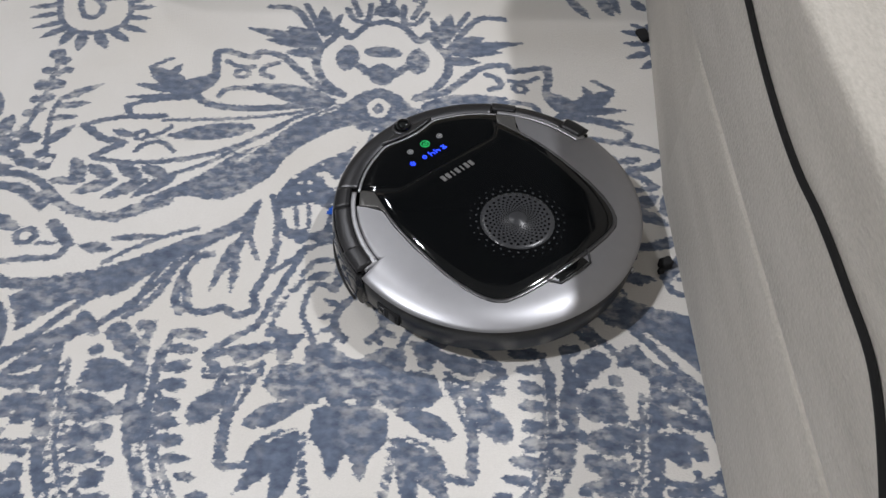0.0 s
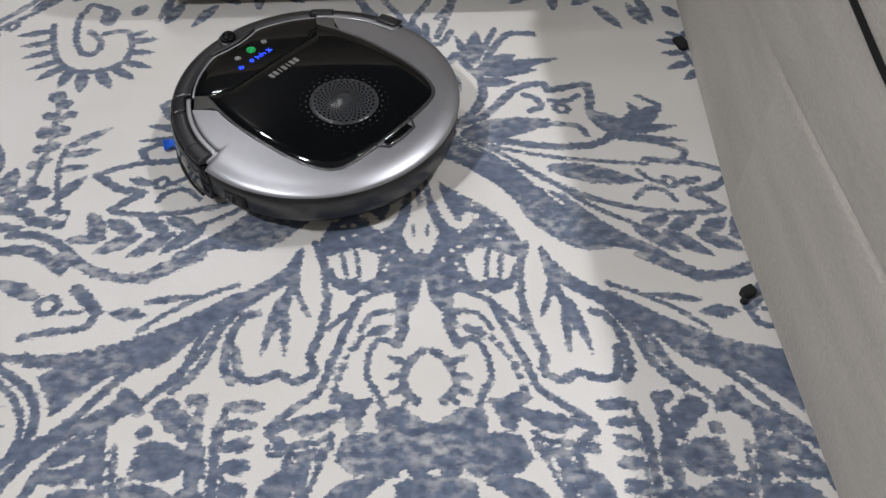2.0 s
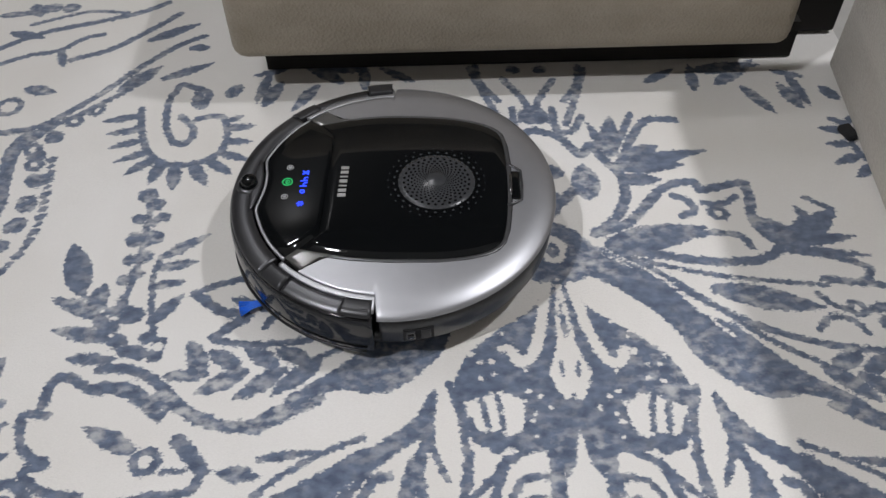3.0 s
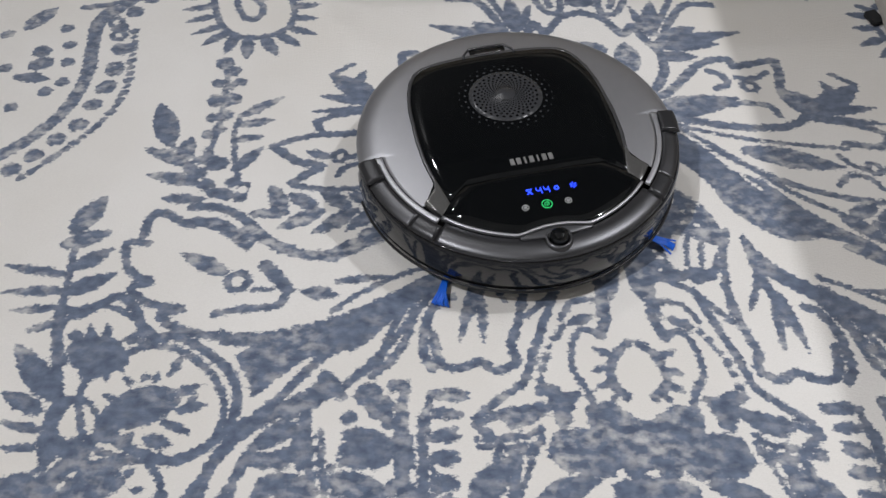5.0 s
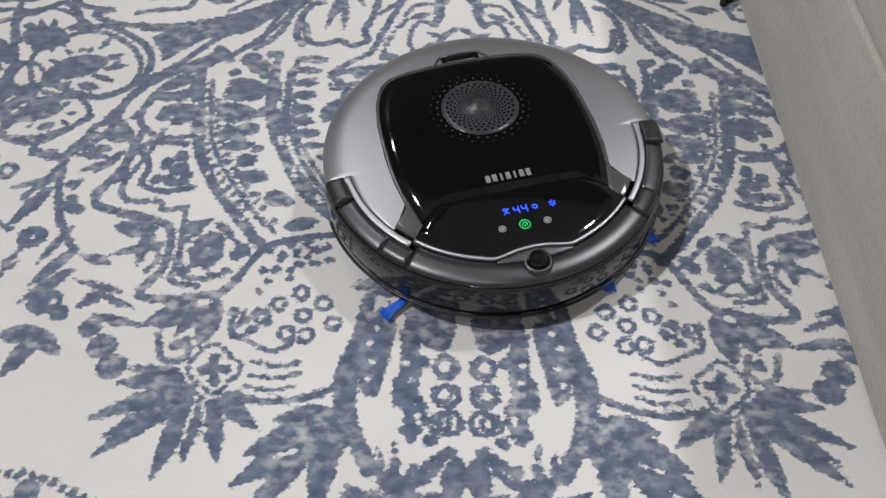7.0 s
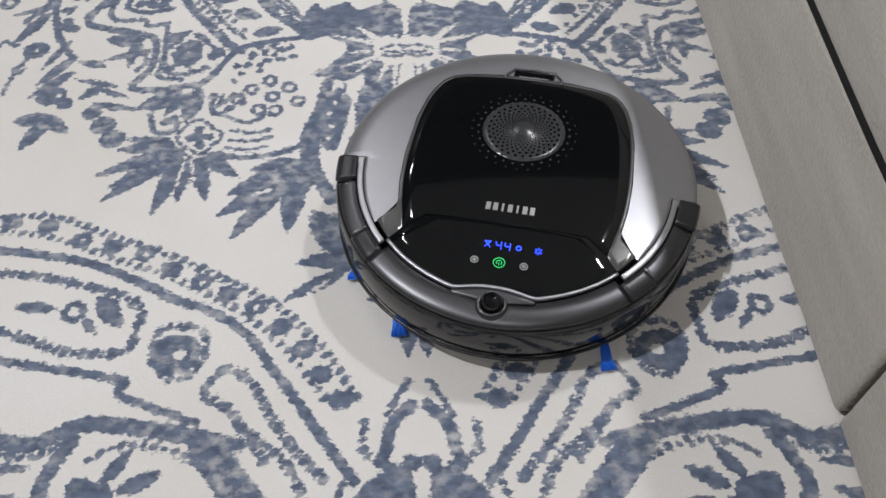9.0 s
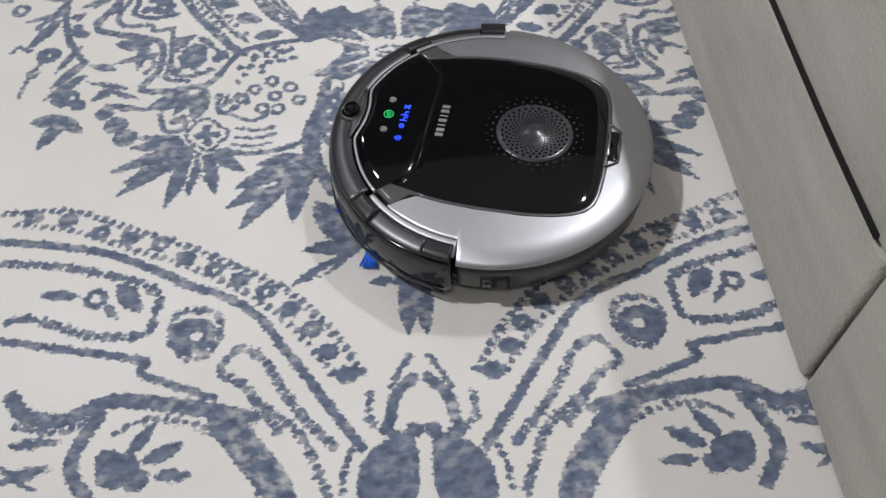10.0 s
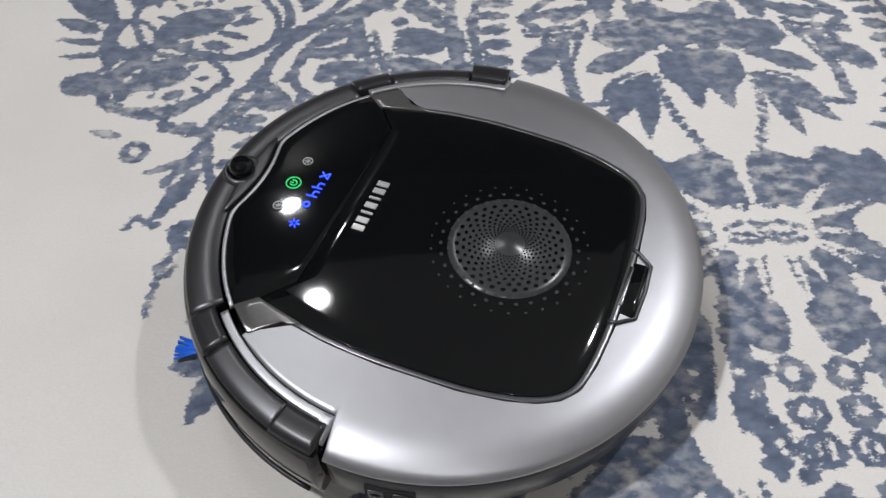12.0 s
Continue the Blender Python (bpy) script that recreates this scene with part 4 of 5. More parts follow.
leaf(17, (-174, 835, -144, 841))
dots(3.4, (-202, 1008, -200, 1001), CREAM)
dots(3.4, (-195, 956, -193, 949), CREAM)
dots(3.4, (-176, 909, -174, 902), CREAM)
dots(3.4, (-146, 872, -144, 866), CREAM)
dots(2.6, (-295, 1009, -284, 961, -264, 905, -243, 874, -220, 844), CREAM)
dots(3.4, (-272, 1013, -267, 989, -265, 961, -255, 941, -249, 923, -235, 908, -223, 890, -209, 876, -200, 859, -187, 842))
dots(4.2, (-187, 805, -174, 800, -161, 805, -158, 789, -144, 791, -140, 806, -128, 794, -178, 783, -191, 782, -167, 813, -152, 814, -132, 809))
leaf(12, (-269, 834, -250, 844))
leaf(10, (-244, 839, -226, 826))
dots(6.5, (-260, 806, -239, 801, -219, 802))
vine(5.0, (-241, 834, -226, 820, -208, 802))
vine(4.6, (-268, 783, -254, 792, -237, 776, -227, 785))
dots(5, (-271, 820, -252, 817))
dots(5.0, (-201, 728, -190, 736, -181, 725, -193, 717, -212, 736))
dots(13.5, (-234, 676, -209, 677, -223, 690, -219, 662), CREAM)
vine(4.0, (-244, 685, -238, 692, -232, 699, -222, 701, -214, 695, -207, 689, -199, 681, -200, 670, -207, 665, -212, 655, -221, 653, -229, 660, -238, 666, -244, 675, -244, 685))
vine(9.0, (-232, 676, -211, 677))
vine(9.0, (-223, 688, -219, 664))
vine(6.5, (-492, 1049, -502, 1090, -478, 1119, -443, 1134, -403, 1118, -373, 1081, -372, 1044, -399, 1020, -444, 1022, -476, 1032, -492, 1049))
vine(6.0, (-525, 1116, -538, 1147, -526, 1175, -495, 1177, -466, 1159, -456, 1132))
vine(6.0, (-509, 973, -513, 1020, -490, 1041, -449, 1035, -422, 1014, -412, 989, -444, 965, -484, 958, -509, 973))
leaf(5.5, (-405, 1068, -391, 1068))
leaf(5.5, (-409, 1051, -397, 1044))
leaf(5.5, (-425, 1043, -420, 1032))
leaf(5.5, (-446, 1046, -451, 1037))
leaf(5.5, (-463, 1060, -474, 1056))
leaf(5.5, (-467, 1078, -481, 1082))
leaf(5.5, (-457, 1092, -466, 1102))
leaf(5.5, (-436, 1095, -436, 1106))
leaf(5.5, (-415, 1085, -406, 1092))
leaf(5.5, (-474, 1123, -466, 1123))
leaf(5.5, (-475, 1111, -468, 1106))
leaf(5.5, (-485, 1105, -481, 1097))
leaf(5.5, (-498, 1107, -500, 1100))
leaf(5.5, (-508, 1117, -515, 1114))
leaf(5.5, (-512, 1130, -520, 1133))
leaf(5.5, (-506, 1140, -512, 1147))
leaf(5.5, (-494, 1142, -494, 1150))
leaf(5.5, (-481, 1135, -476, 1140))
leaf(5.5, (-436, 995, -425, 995))
leaf(5.5, (-439, 983, -429, 977))
leaf(5.5, (-453, 976, -449, 968))
leaf(5.5, (-471, 979, -474, 972))
leaf(5.5, (-485, 989, -494, 986))
leaf(5.5, (-488, 1003, -500, 1006))
leaf(5.5, (-479, 1013, -487, 1020))
leaf(5.5, (-462, 1015, -462, 1024))
leaf(5.5, (-445, 1008, -437, 1013))
leaf(27, (-458, 1058, -411, 1078))
leaf(20, (-504, 1116, -480, 1127))
leaf(22, (-482, 991, -442, 1003))
leaf(13, (-147, 1723, -188, 1753))
leaf(15, (-206, 1712, -209, 1763))
leaf(20, (-237, 1725, -293, 1776))
leaf(17, (-267, 1718, -294, 1670))
leaf(14, (-329, 1744, -340, 1687))
leaf(22, (-214, 1750, -298, 1767))
leaf(12, (-311, 1754, -350, 1743))
leaf(15, (-12, 1740, -24, 1745))
leaf(12, (0, 1667, -20, 1636))
leaf(11, (-12, 1640, -13, 1664))
vine(8.5, (-66, 1751, -60, 1715, -40, 1681))
vine(8.5, (-32, 1723, -9, 1680, -4, 1655))
vine(8.5, (-73, 1747, -59, 1699, -38, 1637))


def rug():
    nx, ny = LOOM.nx, LOOM.ny
    n = nx * ny
    x, y = LOOM.x.ravel(), LOOM.y.ravel()
    z = 0.0006 * np.sin(9 * x + 4 * y) * np.sin(7 * y - 3 * x) - 0.0006
    me = bpy.data.meshes.new("weave")
    i = np.arange(n).reshape(ny, nx)
    quads = np.stack((i[:-1, :-1], i[:-1, 1:], i[1:, 1:], i[1:, :-1]), -1).reshape(-1)
    me.vertices.add(n)
    me.vertices.foreach_set("co", np.c_[x, y, z].ravel())
    me.loops.add(quads.size)
    me.loops.foreach_set("vertex_index", quads)
    me.polygons.add(quads.size // 4)
    me.polygons.foreach_set("loop_start", np.arange(0, quads.size, 4))
    me.update(calc_edges=True)
    me.polygons.foreach_set("use_smooth", np.ones(quads.size // 4, bool))
    dye = me.attributes.new("dye", "FLOAT", "POINT")
    dye.data.foreach_set("value", (LOOM.dye + 0.5).astype(np.float32))
    me.materials.append(M_RUG)
    base = new("rug")
    tagged(base, "cream low-pile area rug with faded blue floral damask ornament", "rug")
    pile = new("weave", me)
    pile.parent = base
    part("backing", slab(RX0, RX1 - STEP, RY0, RY1 - STEP, -0.0118, -0.0025, bevel=0.003), M_BACKING, base, "woven backing and bound edge")


rug()


# ---- the robot vacuum cleaner ----
def crown(x, y):
    """Height of the robot's top at a place: a shallow dome with a rounded shoulder."""
    r = math.hypot(x, y)
    return 0.0785 - 0.0042 * (r / 0.12) ** 2 - (0.0063 * ((r - 0.135) / 0.0277) ** 2.5 if r > 0.135 else 0.0)


def both(half):
    """A closed outline from its left half, back to front."""
    return list(half) + [(x, -y) for x, y in reversed(half) if abs(y) > 1e-6]


def panel(outline, lift, thick, bm=None, rings=9, lip=0.0016, centre=None):
    """A thin domed plate within an outline, with a rounded lip."""
    bm = bm or bmesh.new()
    cx, cy = centre or (sum(p[0] for p in outline) / len(outline), sum(p[1] for p in outline) / len(outline))
    loops = []
    for k in range(1, rings + 1):
        s = k / rings
        loops.append([bm.verts.new((cx + (x - cx) * s, cy + (y - cy) * s, crown(cx + (x - cx) * s, cy + (y - cy) * s) + lift)) for x, y in outline])

    def inset(d, dz):
        out = []
        for x, y in outline:
            q = Vector((x - cx, y - cy))
            q = q * (1 + d / q.length)
            out.append(bm.verts.new((cx + q.x, cy + q.y, crown(x, y) + lift + dz)))
        return out
    loops.append(inset(lip * 0.6, -lip * 0.35))
    loops.append(inset(lip, -lip))
    loops.append(inset(lip, -thick))
    mid = bm.verts.new((cx, cy, crown(cx, cy) + lift))
    n = len(outline)
    for i in range(n):
        bm.faces.new((mid, loops[0][i], loops[0][(i + 1) % n]))
    for a, b in zip(loops, loops[1:]):
        for i in range(n):
            bm.faces.new((a[i], b[i], b[(i + 1) % n], a[(i + 1) % n]))
    return bm


def reach(outline, angle):
    """How far the outline lies from the middle at an angle."""
    dx, dy = math.cos(angle), math.sin(angle)
    best = 0.0
    for (ax, ay), (bx, by) in zip(outline, outline[1:] + outline[:1]):
        ex, ey = bx - ax, by - ay
        den = dx * ey - dy * ex
        if abs(den) > 1e-12:
            t = (ax * ey - ay * ex) / den
            s = (ax * dy - ay * dx) / den
            if t > 0 and -1e-6 <= s <= 1 + 1e-6:
                best = max(best, t)
    return best


def flat_ring(bm, cx, cy, r, w, lift, steps=24, a0=0.0, a1=360.0):
    """A thin raised ring lying on the robot's top."""
    n = steps + 1
    rows = []
    for i in range(n):
        a = radians(a0 + (a1 - a0) * i / steps)
        rows.append([bm.verts.new((cx + q * math.cos(a), cy + q * math.sin(a), crown(cx, cy) + lift + dz)) for q, dz in ((r - w / 2, -0.0004), (r - w / 2, 0.0002), (r + w / 2, 0.0002), (r + w / 2, -0.0004))])
    for a, b in zip(rows, rows[1:]):
        for j in range(3):
            bm.faces.new((a[j], b[j], b[j + 1], a[j + 1]))
    return bm


def bar(bm, ax, ay, bx, by, w, lift):
    """A thin raised bar on the robot's top, from a to b."""
    d = Vector((bx - ax, by - ay))
    n = Vector((-d.y, d.x)).normalized() * w / 2
    low, high = [], []
    for x, y in ((ax + n.x, ay + n.y), (bx + n.x, by + n.y), (bx - n.x, by - n.y), (ax - n.x, ay - n.y)):
        low.append(bm.verts.new((x, y, crown(x, y) + lift - 0.0004)))
        high.append(bm.verts.new((x, y, crown(x, y) + lift + 0.0002)))
    bm.faces.new(high)
    for i in range(4):
        bm.faces.new((low[i], low[(i + 1) % 4], high[(i + 1) % 4], high[i]))


def robot_cleaner():
    base = new("robot_vacuum")
    tagged(base, "round silver robot vacuum with glossy black lid on the rug", "robot vacuum")
    lid_half = [(-0.1128, 0.0), (-0.1124, 0.030), (-0.1102, 0.056), (-0.1062, 0.0735), (-0.0985, 0.0832), (-0.0870, 0.0895), (-0.0700, 0.0945), (-0.0450, 0.0980), (0.0, 0.0990), (0.030, 0.0973), (0.055, 0.0935), (0.0810, 0.0868)]
    seam = [(0.0662, 0.0695), (0.0655, 0.045), (0.0656, 0.020), (0.0657, 0.0)]
    lid = [tuple(p) for p in spline(lid_half, 4)] + seam
    lid = both(lid[1:-1] + [seam[-1]])
    front_half = [(0.0666, 0.0), (0.0665, 0.020), (0.0664, 0.045), (0.0672, 0.0695), (0.0823, 0.0868), (0.0946, 0.0962), (0.1046, 0.0853), (0.1132, 0.0735), (0.1210, 0.0597), (0.1265, 0.0468), (0.1300, 0.0365), (0.1302, 0.0300), (0.1268, 0.0130), (0.1260, 0.0)]
    front = [front_half[0]] + front_half[1:-1] + [front_half[-1]] + [(x, -y) for x, y in reversed(front_half[1:-1])]
    whole = [(x, y) for x, y in lid_half] + front_half[5:]
    whole = both(whole)
    rim_half = [(x * k - 0.0008, y * k) for x, y in lid_half[:-1] for k in (1 + 0.0046 / math.hypot(x, y),)] + [(0.0785, 0.1100), (0.0946, 0.0962)]

    # under body, dark side wall
    part("chassis", lathe(bmesh.new(), [(0.001, 0.010), (0.130, 0.010), (0.145, 0.013), (0.1540, 0.021), (0.1570, 0.031), (0.150, 0.034), (0.001, 0.034)], steps=128), M_BLACK, base, "black underbody")
    part("side_band", lathe(bmesh.new(), [(0.150, 0.027), (0.1578, 0.0272), (0.1594, 0.030), (0.1606, 0.045), (0.1611, 0.0635), (0.150, 0.0635)], 88.5, 271.5, steps=110), M_BAND, base, "dark grey side band")
    # silver shell: from the lid's edge out to the shoulder, and the flanks behind the bumper
    bm = bmesh.new()
    rows = []
    for i in range(0, 181):
        d = 54.5 + (305.5 - 54.5) * i / 180
        a = radians(d)
        r0 = reach(both(rim_half), a)
        back = 87.8 <= d <= 272.2
        r1 = 0.1618 if back else 0.1384
        row = []
        for k in range(11):
            r = r0 + (r1 - r0) * k / 10
            row.append((r, crown(r * math.cos(a), r * math.sin(a)) - 0.0006))
        row.append((r1 + 0.0002, row[-1][1] - 0.0012))
        rows.append([bm.verts.new((r * math.cos(a), r * math.sin(a), z)) for r, z in row])
    for a, b in zip(rows, rows[1:]):
        for j in range(len(a) - 1):
            bm.faces.new((a[j], b[j], b[j + 1], a[j + 1]))
    part("shell", bm, M_SILVER, base, "silver lacquered shell")
    # filler under the lid, so that joints look dark
    part("inner_deck", lathe(bmesh.new(), [(0.001, 0.066), (0.10, 0.064), (0.136, 0.058), (0.136, 0.03)], steps=96), M_BLACK, base)

    lid_ob = part("lid", panel(lid, 0.0004, 0.006, centre=(-0.02, 0.0), lip=0.0003), M_BLACK_GLOSS, base, "piano black dust bin lid")
    front_ob = part("display_panel", panel(front, 0.0002, 0.006, centre=(0.088, 0.0), lip=0.0003, rings=6), M_BLACK_GLOSS, base, "piano black touch panel")
    # satin trim between lid and shell, and the bright strip along the panel's front and the flanks
    def strip(pairs_of_points, lift=0.0):
        """A raised band between an inner and an outer line."""
        bm = bmesh.new()
        rows = []
        for (ax, ay), (bx, by) in pairs_of_points:
            row = []
            for k, dz in ((0.0, -0.003), (0.0, -0.0003), (0.15, 0.0), (0.85, 0.0), (1.0, -0.0003), (1.0, -0.003)):
                x, y = ax + (bx - ax) * k, ay + (by - ay) * k
                row.append(bm.verts.new((x, y, crown(x, y) + dz + lift)))
            rows.append(row)
        for a, b in zip(rows, rows[1:]):
            for j in range(5):
                bm.faces.new((a[j], b[j], b[j + 1], a[j + 1]))
        bm.faces.new(rows[0]), bm.faces.new(rows[-1])
        return bm

    inner = [tuple(p) for p in spline(both(lid_half[:-1])[len(lid_half) - 1:] + both(lid_half[:-1])[:len(lid_half) - 1], 4)]
    ring = []
    for x, y in inner:
        q = math.hypot(x, y)
        ring.append(((x * (1 + 0.0007 / q), y * (1 + 0.0007 / q)), (x * (1 + 0.0038 / q) - 0.0006, y * (1 + 0.0038 / q))))
    part("lid_trim", strip(ring, 0.0002), M_TRIM, base, "satin grey trim round the lid")
    edge = [tuple(p) for p in spline(front_half[5:] + [(x, -y) for x, y in reversed(front_half[5:-1])], 4)]
    ring = []
    for x, y in edge:
        q = math.hypot(x, y)
        ring.append(((x * (1 + 0.0008 / q), y * (1 + 0.0008 / q)), (x * (1 + 0.0034 / q), y * (1 + 0.0034 / q))))
    part("panel_trim", strip(ring, -0.0004), M_STRIP, base, "bright trim round the touch panel")
    for side in (1, -1):
        ring = []
        for i in range(41):
            d = 46.0 + 40.8 * i / 40
            a = radians(side * d)
            out = 0.1446 if d < 83.8 else 0.1550
            ring.append(((0.1395 * math.cos(a), 0.1395 * math.sin(a)), (out * math.cos(a), out * math.sin(a))))
        part("flank_strip", strip(ring, -0.0006), M_STRIP, base, "silver strip beside the bumper")
        o = [(0.0946, side * 0.0968), (0.0832, side * 0.0876), (0.0640, side * 0.0922), (0.0508, side * 0.0952), (0.0560, side * 0.0975), (0.0626, side * 0.0975), (0.0777, side * 0.1105)]
        part("corner_insert", panel(o, 0.0006, 0.004, rings=3, lip=0.0006), M_INSERT, base, "grey translucent corner insert")

    # bumper: grey top in three sections, glossy dark face below
    def section(name, a0, a1, prof, mat, label="", parent=base, steps=28):
        return part(name, lathe(bmesh.new(), prof, a0, a1, steps), mat, parent, label)

    top_prof = [(0.1456, 0.060), (0.1457, 0.0705), (0.1466, 0.0716), (0.1500, 0.0714), (0.1560, 0.0702), (0.1606, 0.0682), (0.1624, 0.0655), (0.150, 0.060)]
    bumper = section("bumper", -86.2, 86.2, [(0.150, 0.015), (0.1600, 0.0155), (0.1634, 0.021), (0.1652, 0.033), (0.1656, 0.046), (0.1648, 0.0575), (0.1634, 0.0632), (0.1618, 0.0655), (0.150, 0.0600)], M_BUMP_FACE, "glossy dark bumper face", steps=110)
    front_prof = [(0.1402, 0.060), (0.1403, 0.0700), (0.1410, 0.0708)] + [(r, z - 0.0004) for r, z in top_prof[3:]]
    part("front_cap", lathe(bmesh.new(), front_prof, -43.0, 43.0, 60), M_GUN, bumper, "gunmetal bumper top")
    joint = [(r + (0.0004 if 0 < i < 7 else 0), z + 0.0004) for i, (r, z) in enumerate(top_prof)]
    low = [(r, z - 0.0012) for r, z in top_prof]
    for side in (1, -1):
        a = sorted((side * 43.4, side * 53.4))
        part("joint_cap", lathe(bmesh.new(), joint, *a, 8), M_SIDE, bumper)
        a = sorted((side * 53.9, side * 75.8))
        part("side_cap", lathe(bmesh.new(), low, *a, 20), M_GUN, bumper)
        a = sorted((side * 76.2, side * 86.0))
        tall = [(r + (0.0018 if r > 0.155 else 0.0), z + (0.0038 if r > 0.155 else 0.0026)) for r, z in top_prof]
        part("end_cap", lathe(bmesh.new(), tall, *a, 12), M_SIDE, bumper, "raised dark bumper end")
    # seal line round the bottom
    pts = [(0.1654 * math.cos(radians(a)), 0.1654 * math.sin(radians(a)), 0.0215) for a in range(-84, 85, 3)]
    part("lip_seal", tube(bmesh.new(), pts, 0.0016, 6), M_BLACK, bumper)

    # infrared knob on the bumper
    bm = lathe(bmesh.new(), [(0.0001, 0.0130), (0.0050, 0.0128), (0.0078, 0.0105), (0.0086, 0.006), (0.0088, 0.0)], steps=28)
    knob = part("sensor_knob", bm, M_BLACK_GLOSS, base, "black sensor knob")
    knob.location = (0.1445, 0.0, 0.0690)
    seat = part("knob_seat", lathe(bmesh.new(), [(0.0092, 0.0), (0.0098, 0.0052), (0.0122, 0.0052), (0.0138, 0.0)], steps=32), M_GUN, knob)
    plinth = [(0.1318, 0.0), (0.1325, 0.0125), (0.1352, 0.0270), (0.1372, 0.0345), (0.1392, 0.0330), (0.1430, 0.0), (0.1392, -0.0330), (0.1372, -0.0345), (0.1352, -0.0270), (0.1325, -0.0125)]
    part("knob_plinth", panel(plinth, 0.0012, 0.006, centre=(0.1375, 0.0), rings=3, lip=0.0008), M_GUN, bumper, "gunmetal bulge round the sensor knob")

    # printed grille under the lid: a grey dished disc with dark holes, and loose dots round it
    gx, gr = -0.0430, 0.0380
    bm = bmesh.new()
    prof = [(r * gr, 0.0007 + 0.0042 * math.exp(-(r / 0.33) ** 2)) for r in (0.001, 0.06, 0.12, 0.18, 0.25, 0.33, 0.42, 0.55, 0.7, 0.85, 1.0)]
    lathe(bm, prof + [(gr + 0.0003, 0.0001)], steps=64)
    for v in bm.verts:
        v.co.x += gx
        v.co.z += crown(v.co.x, v.co.y)
    grille = part("grille", bm, M_GRILLE, lid_ob, "grey dished speaker-like disc")
    bm = bmesh.new()
    dots_out = bmesh.new()
    count = 30
    for k in range(19):
        rr = 0.0098 * 1.142 ** k
        size = 0.044 * rr if rr < gr - 0.001 else 0.0016 * (1 - (rr - gr) / 0.021)
        if rr > 0.0600 or size < 0.0003:
            break
        size = min(size, 0.0021)
        target = bm if rr < gr - 0.0012 else dots_out
        for j in range(count):
            a = math.tau * (j + 0.5 * (k % 2)) / count
            x, y = gx + rr * math.cos(a), rr * math.sin(a)
            z = crown(x, y) + (0.0009 + 0.0042 * math.exp(-(rr / gr / 0.33) ** 2) if target is bm else 0.0006)
            vs = []
            for q in range(7):
                b = math.tau * q / 7
                ex, ey = size * 0.92 * math.cos(b), size * 1.12 * math.sin(b)
                vs.append(target.verts.new((x + ex * math.cos(a) - ey * math.sin(a), y + ex * math.sin(a) + ey * math.cos(a), z)))
            target.faces.new(vs)
    for b in (bm, dots_out):
        for f in bmesh.ops.extrude_face_region(b, geom=list(b.faces))["geom"]:
            if isinstance(f, bmesh.types.BMVert):
                f.co.z += 0.00012
    tagged(part("perforation", bm, M_HOLE, grille, smooth=False), kind="stuff")
    tagged(part("dot_print", dots_out, M_DOT, grille, smooth=False), kind="stuff")

    # rear latch
    latch = part("latch", slab(-0.1262, -0.1085, -0.0205, 0.0205, 0.062, 0.0745, bevel=0.0025), M_BLACK_GLOSS, base, "black lid latch")
    part("latch_grip", slab(-0.1178, -0.1150, -0.0150, 0.0150, 0.0738, 0.0760, bevel=0.0008), M_CHROME, latch, "bright finger grip")
    pts = [(-0.1125, 0.0285), (-0.1180, 0.0268), (-0.1268, 0.0202), (-0.1278, 0.0), (-0.1268, -0.0202), (-0.1180, -0.0268), (-0.1125, -0.0285)]
    part("latch_frame", tube(bmesh.new(), [(x, y, crown(x, y) + 0.0003) for x, y in pts], 0.0014, 6), M_GUN, latch)

    # touch panel: button, icons, digits, and the maker's mark as plain bars
    up = 0.0009
    bm = flat_ring(bmesh.new(), 0.1058, 0.0, 0.0048, 0.0007, up)
    flat_ring(bm, 0.1058, 0.0, 0.0022, 0.0007, up, 14, 40, 320)
    bar(bm, 0.1058, 0.0, 0.1082, 0.0, 0.0007, up)
    part("power_button", bm, M_GREEN_LED, front_ob, "green lit power ring", smooth=False)
    for s in (1, -1):
        bm = flat_ring(bmesh.new(), 0.1060, s * 0.0207, 0.0031, 0.0007, up)
        for k in range(3):
            a = math.pi * k / 3
            bar(bm, 0.1060 - 0.002 * math.cos(a), s * 0.0207 - 0.002 * math.sin(a), 0.1060 + 0.002 * math.cos(a), s * 0.0207 + 0.002 * math.sin(a), 0.0007, up)
        part("touch_icon", bm, M_ICON, front_ob, "grey printed touch icon", smooth=False)
    bm = bmesh.new()
    dx = 0.0892
    for k in range(6):
        a = math.pi * k / 3
        bar(bm, dx + 0.0012 * math.cos(a), 0.0306 + 0.0012 * math.sin(a), dx + 0.0036 * math.cos(a), 0.0306 + 0.0034 * math.sin(a), 0.0008, up)
    part("mode_light", bm, M_BLUE_LED, front_ob, "blue lit mode star", smooth=False)
    bm = flat_ring(bmesh.new(), dx, 0.0141, 0.0021, 0.0010, up, 8)
    part("small_zero", bm, M_BLUE_LED, front_ob, "blue lit digit", smooth=False)
    for y in (0.0045, -0.0030):
        bm = bmesh.new()
        for ax, ay, bx, by in ((0.0036, 0.0022, 0.0004, 0.0022), (0.0, 0.0018, 0.0, -0.0018), (0.0036, -0.0022, 0.0004, -0.0022), (-0.0004, -0.0022, -0.0036, -0.0022)):
            bar(bm, dx - ax, y - ay, dx - bx, y - by, 0.00075, up)
        part("digit", bm, M_BLUE_LED, front_ob, "blue lit digit four", smooth=False)
    bm = bmesh.new()
    for ax, ay, bx, by in ((0.0028, 0.0024, -0.0028, -0.0024), (0.0028, -0.0024, -0.0028, 0.0024), (-0.003, 0.0028, -0.003, -0.0028)):
        bar(bm, dx + ax, -0.0124 + ay, dx + bx, -0.0124 + by, 0.00075, up)
    part("clock_light", bm, M_BLUE_LED, front_ob, "blue lit sign", smooth=False)
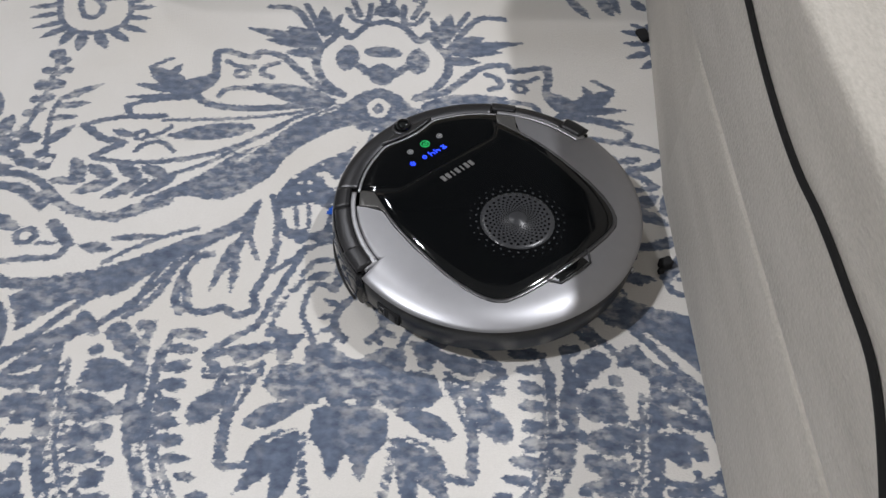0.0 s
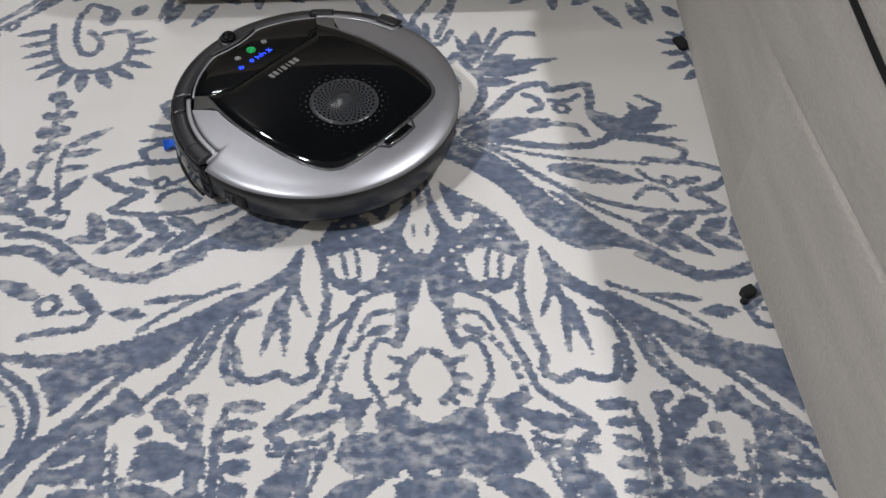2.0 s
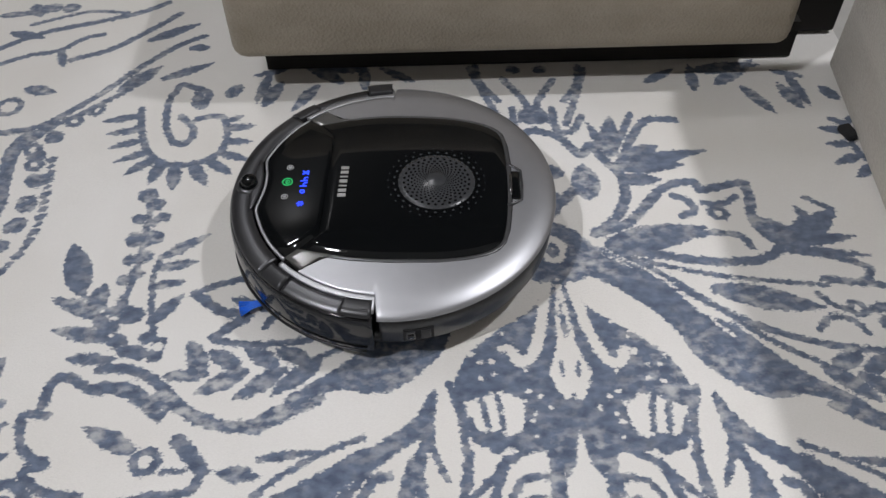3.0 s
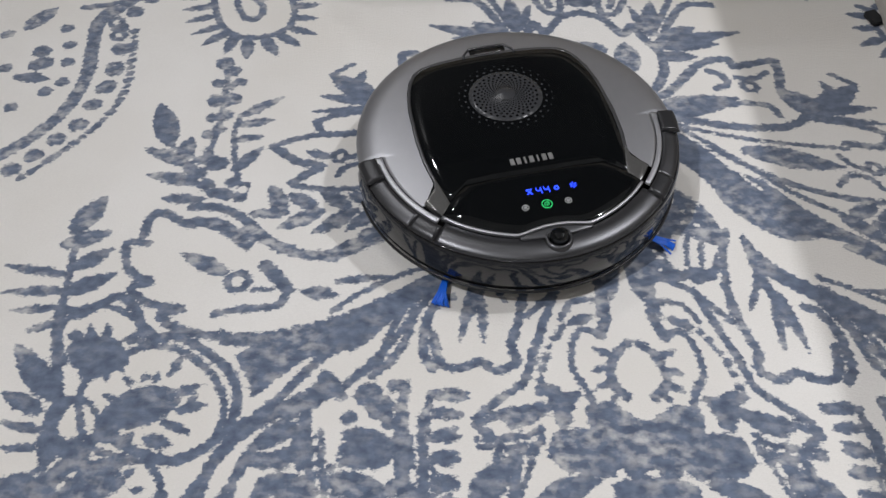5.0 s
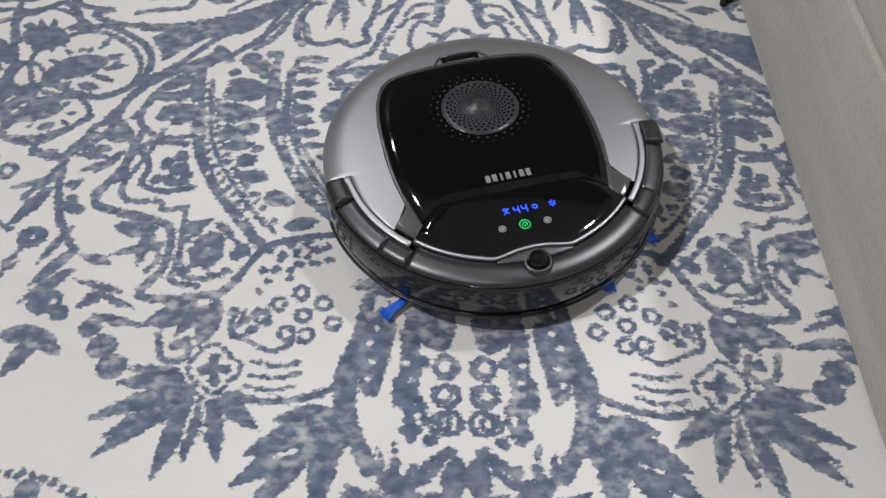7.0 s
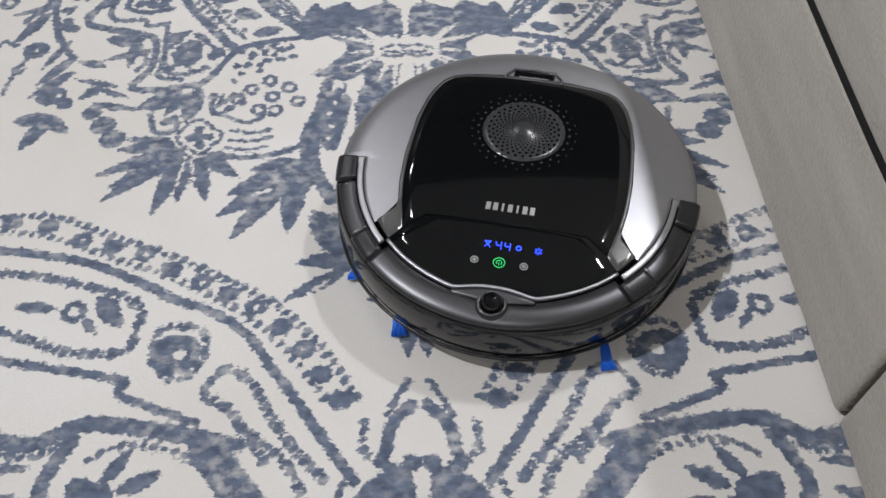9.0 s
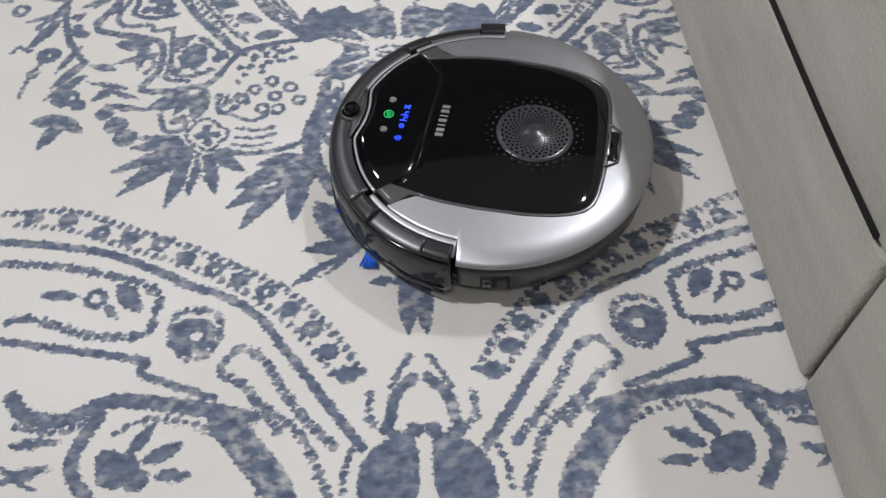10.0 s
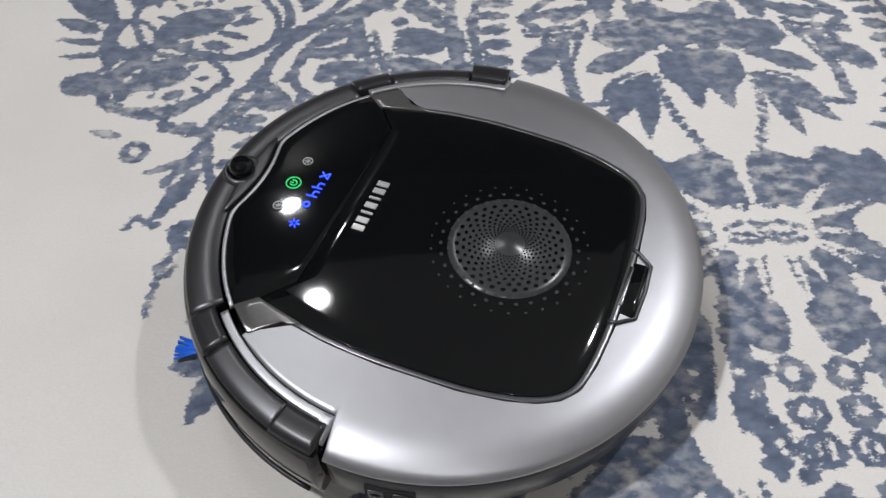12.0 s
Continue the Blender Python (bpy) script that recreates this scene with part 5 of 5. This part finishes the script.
    for k in range(7):
        y = 0.0202 - 0.0064 * k
        thin = k in (2, 4)
        bm = bmesh.new()
        bar(bm, 0.0457, y, 0.0537, y, 0.0018 if thin else 0.0042, 0.0008)
        part("logo_bar", bm, M_LOGO, lid_ob, smooth=False)

    # sockets in the side wall
    sock = part("socket_plate", slab(-0.014, 0.014, -0.004, 0.0015, 0.031, 0.047, bevel=0.0008), M_TAG, base, "black socket plate")
    sock.rotation_euler, sock.location = (0, 0, radians(101 - 90)), (0.1606 * math.cos(radians(101)), 0.1606 * math.sin(radians(101)), 0.002)
    part("switch", slab(-0.011, -0.002, 0.0, 0.0026, 0.033, 0.045, bevel=0.0008), M_BLACK, sock, "rocker switch")
    part("charging_jack", slab(0.003, 0.012, 0.0, 0.0026, 0.033, 0.045, bevel=0.0008), M_GRILLE, sock, "grey framed charging jack")
    part("jack_hole", slab(0.0048, 0.0102, 0.001, 0.0030, 0.036, 0.042), M_HOLE, sock)
    for d in (205, 212):
        con = part("charge_contact", slab(-0.003, 0.003, -0.002, 0.0015, 0.036, 0.041, bevel=0.0008), M_CHROME, base, "metal contact")
        con.rotation_euler, con.location = (0, 0, radians(d - 90)), (0.1612 * math.cos(radians(d)), 0.1612 * math.sin(radians(d)), 0.004)

    # wheels and the turning side brushes
    for s in (1, -1):
        w = part("drive_wheel", lathe(bmesh.new(), [(0.001, -0.009), (0.029, -0.009), (0.032, -0.006), (0.032, 0.006), (0.029, 0.009), (0.001, 0.009)], steps=32), M_BLACK, base, "black rubber wheel")
        w.rotation_euler, w.location = (radians(90), 0, 0), (0.0, s * 0.105, 0.0325)
    brushes = []
    for s in (1, -1):
        hub = part("side_brush", lathe(bmesh.new(), [(0.0001, 0.004), (0.011, 0.003), (0.012, -0.003), (0.0001, -0.004)], steps=20), M_BLACK, base, "three-armed side brush")
        hub.location = (0.103, s * 0.092, 0.009)
        for k in range(3):
            bm = bmesh.new()
            rnd = random.Random(7 * k + s)
            for q in range(26):
                a = math.tau * k / 3 + rnd.uniform(-0.13, 0.13)
                a2 = a + rnd.uniform(-0.10, 0.10)
                tube(bm, [(0.010 * math.cos(a), 0.010 * math.sin(a), 0.0), (0.034 * math.cos(a), 0.034 * math.sin(a), -0.003), (0.0480 * math.cos(a2), 0.0480 * math.sin(a2), -0.0065 + rnd.uniform(-0.001, 0.003))], 0.0009, 4)
            part("bristles", bm, M_BRISTLE, hub, "bright blue bristle tuft")
        brushes.append(hub)
    return base, brushes


ROBOT, BRUSHES = robot_cleaner()


# ---- what moves ----
TRACK = [
    (0, 0.1414, 1.2079, 130.8),
    (0.5, 0.1298, 1.2062, 132.8),
    (1, 0.0799, 1.2613, 137.5),
    (1.5, -0.0107, 1.3445, 135.4),
    (2, -0.1013, 1.4422, 137.9),
    (2.5, -0.1456, 1.4812, 143.1),
    (3, -0.1535, 1.4633, 177.2),
    (3.2, -0.1504, 1.4422, 191.7),
    (4.8, -0.1021, 1.3795, 283.8),
    (5, -0.0924, 1.3411, 282.4),
    (5.5, -0.0639, 1.232, 282.1),
    (6, -0.0349, 1.1257, 283.6),
    (6.5, 0.0009, 1.0015, 284.7),
    (7, 0.0372, 0.8775, 284.0),
    (7.5, 0.072, 0.7505, 284.5),
    (7.7, 0.085, 0.7017, 285.5),
    (9.3, 0.107, 0.5414, 235.4),
    (9.5, 0.096, 0.5497, 216.2),
    (10, 0.0966, 0.5855, 164.5),
    (10.5, 0.0929, 0.5971, 154.2),
    (11, 0.013, 0.6414, 155.2),
    (11.5, -0.1032, 0.6934, 153.7),
    (12, -0.2313, 0.7512, 154.3),
]


def motions():
    walk(ROBOT, [(t, pose(x, y, 0.0005, 0, 0, a)) for t, x, y, a in TRACK])
    for s, hub in zip((1, -1), BRUSHES):
        walk(hub, [(k / 10, pose(*hub.location, 0, 0, s * (-76.0 * k) + 15)) for k in range(121)])


motions()
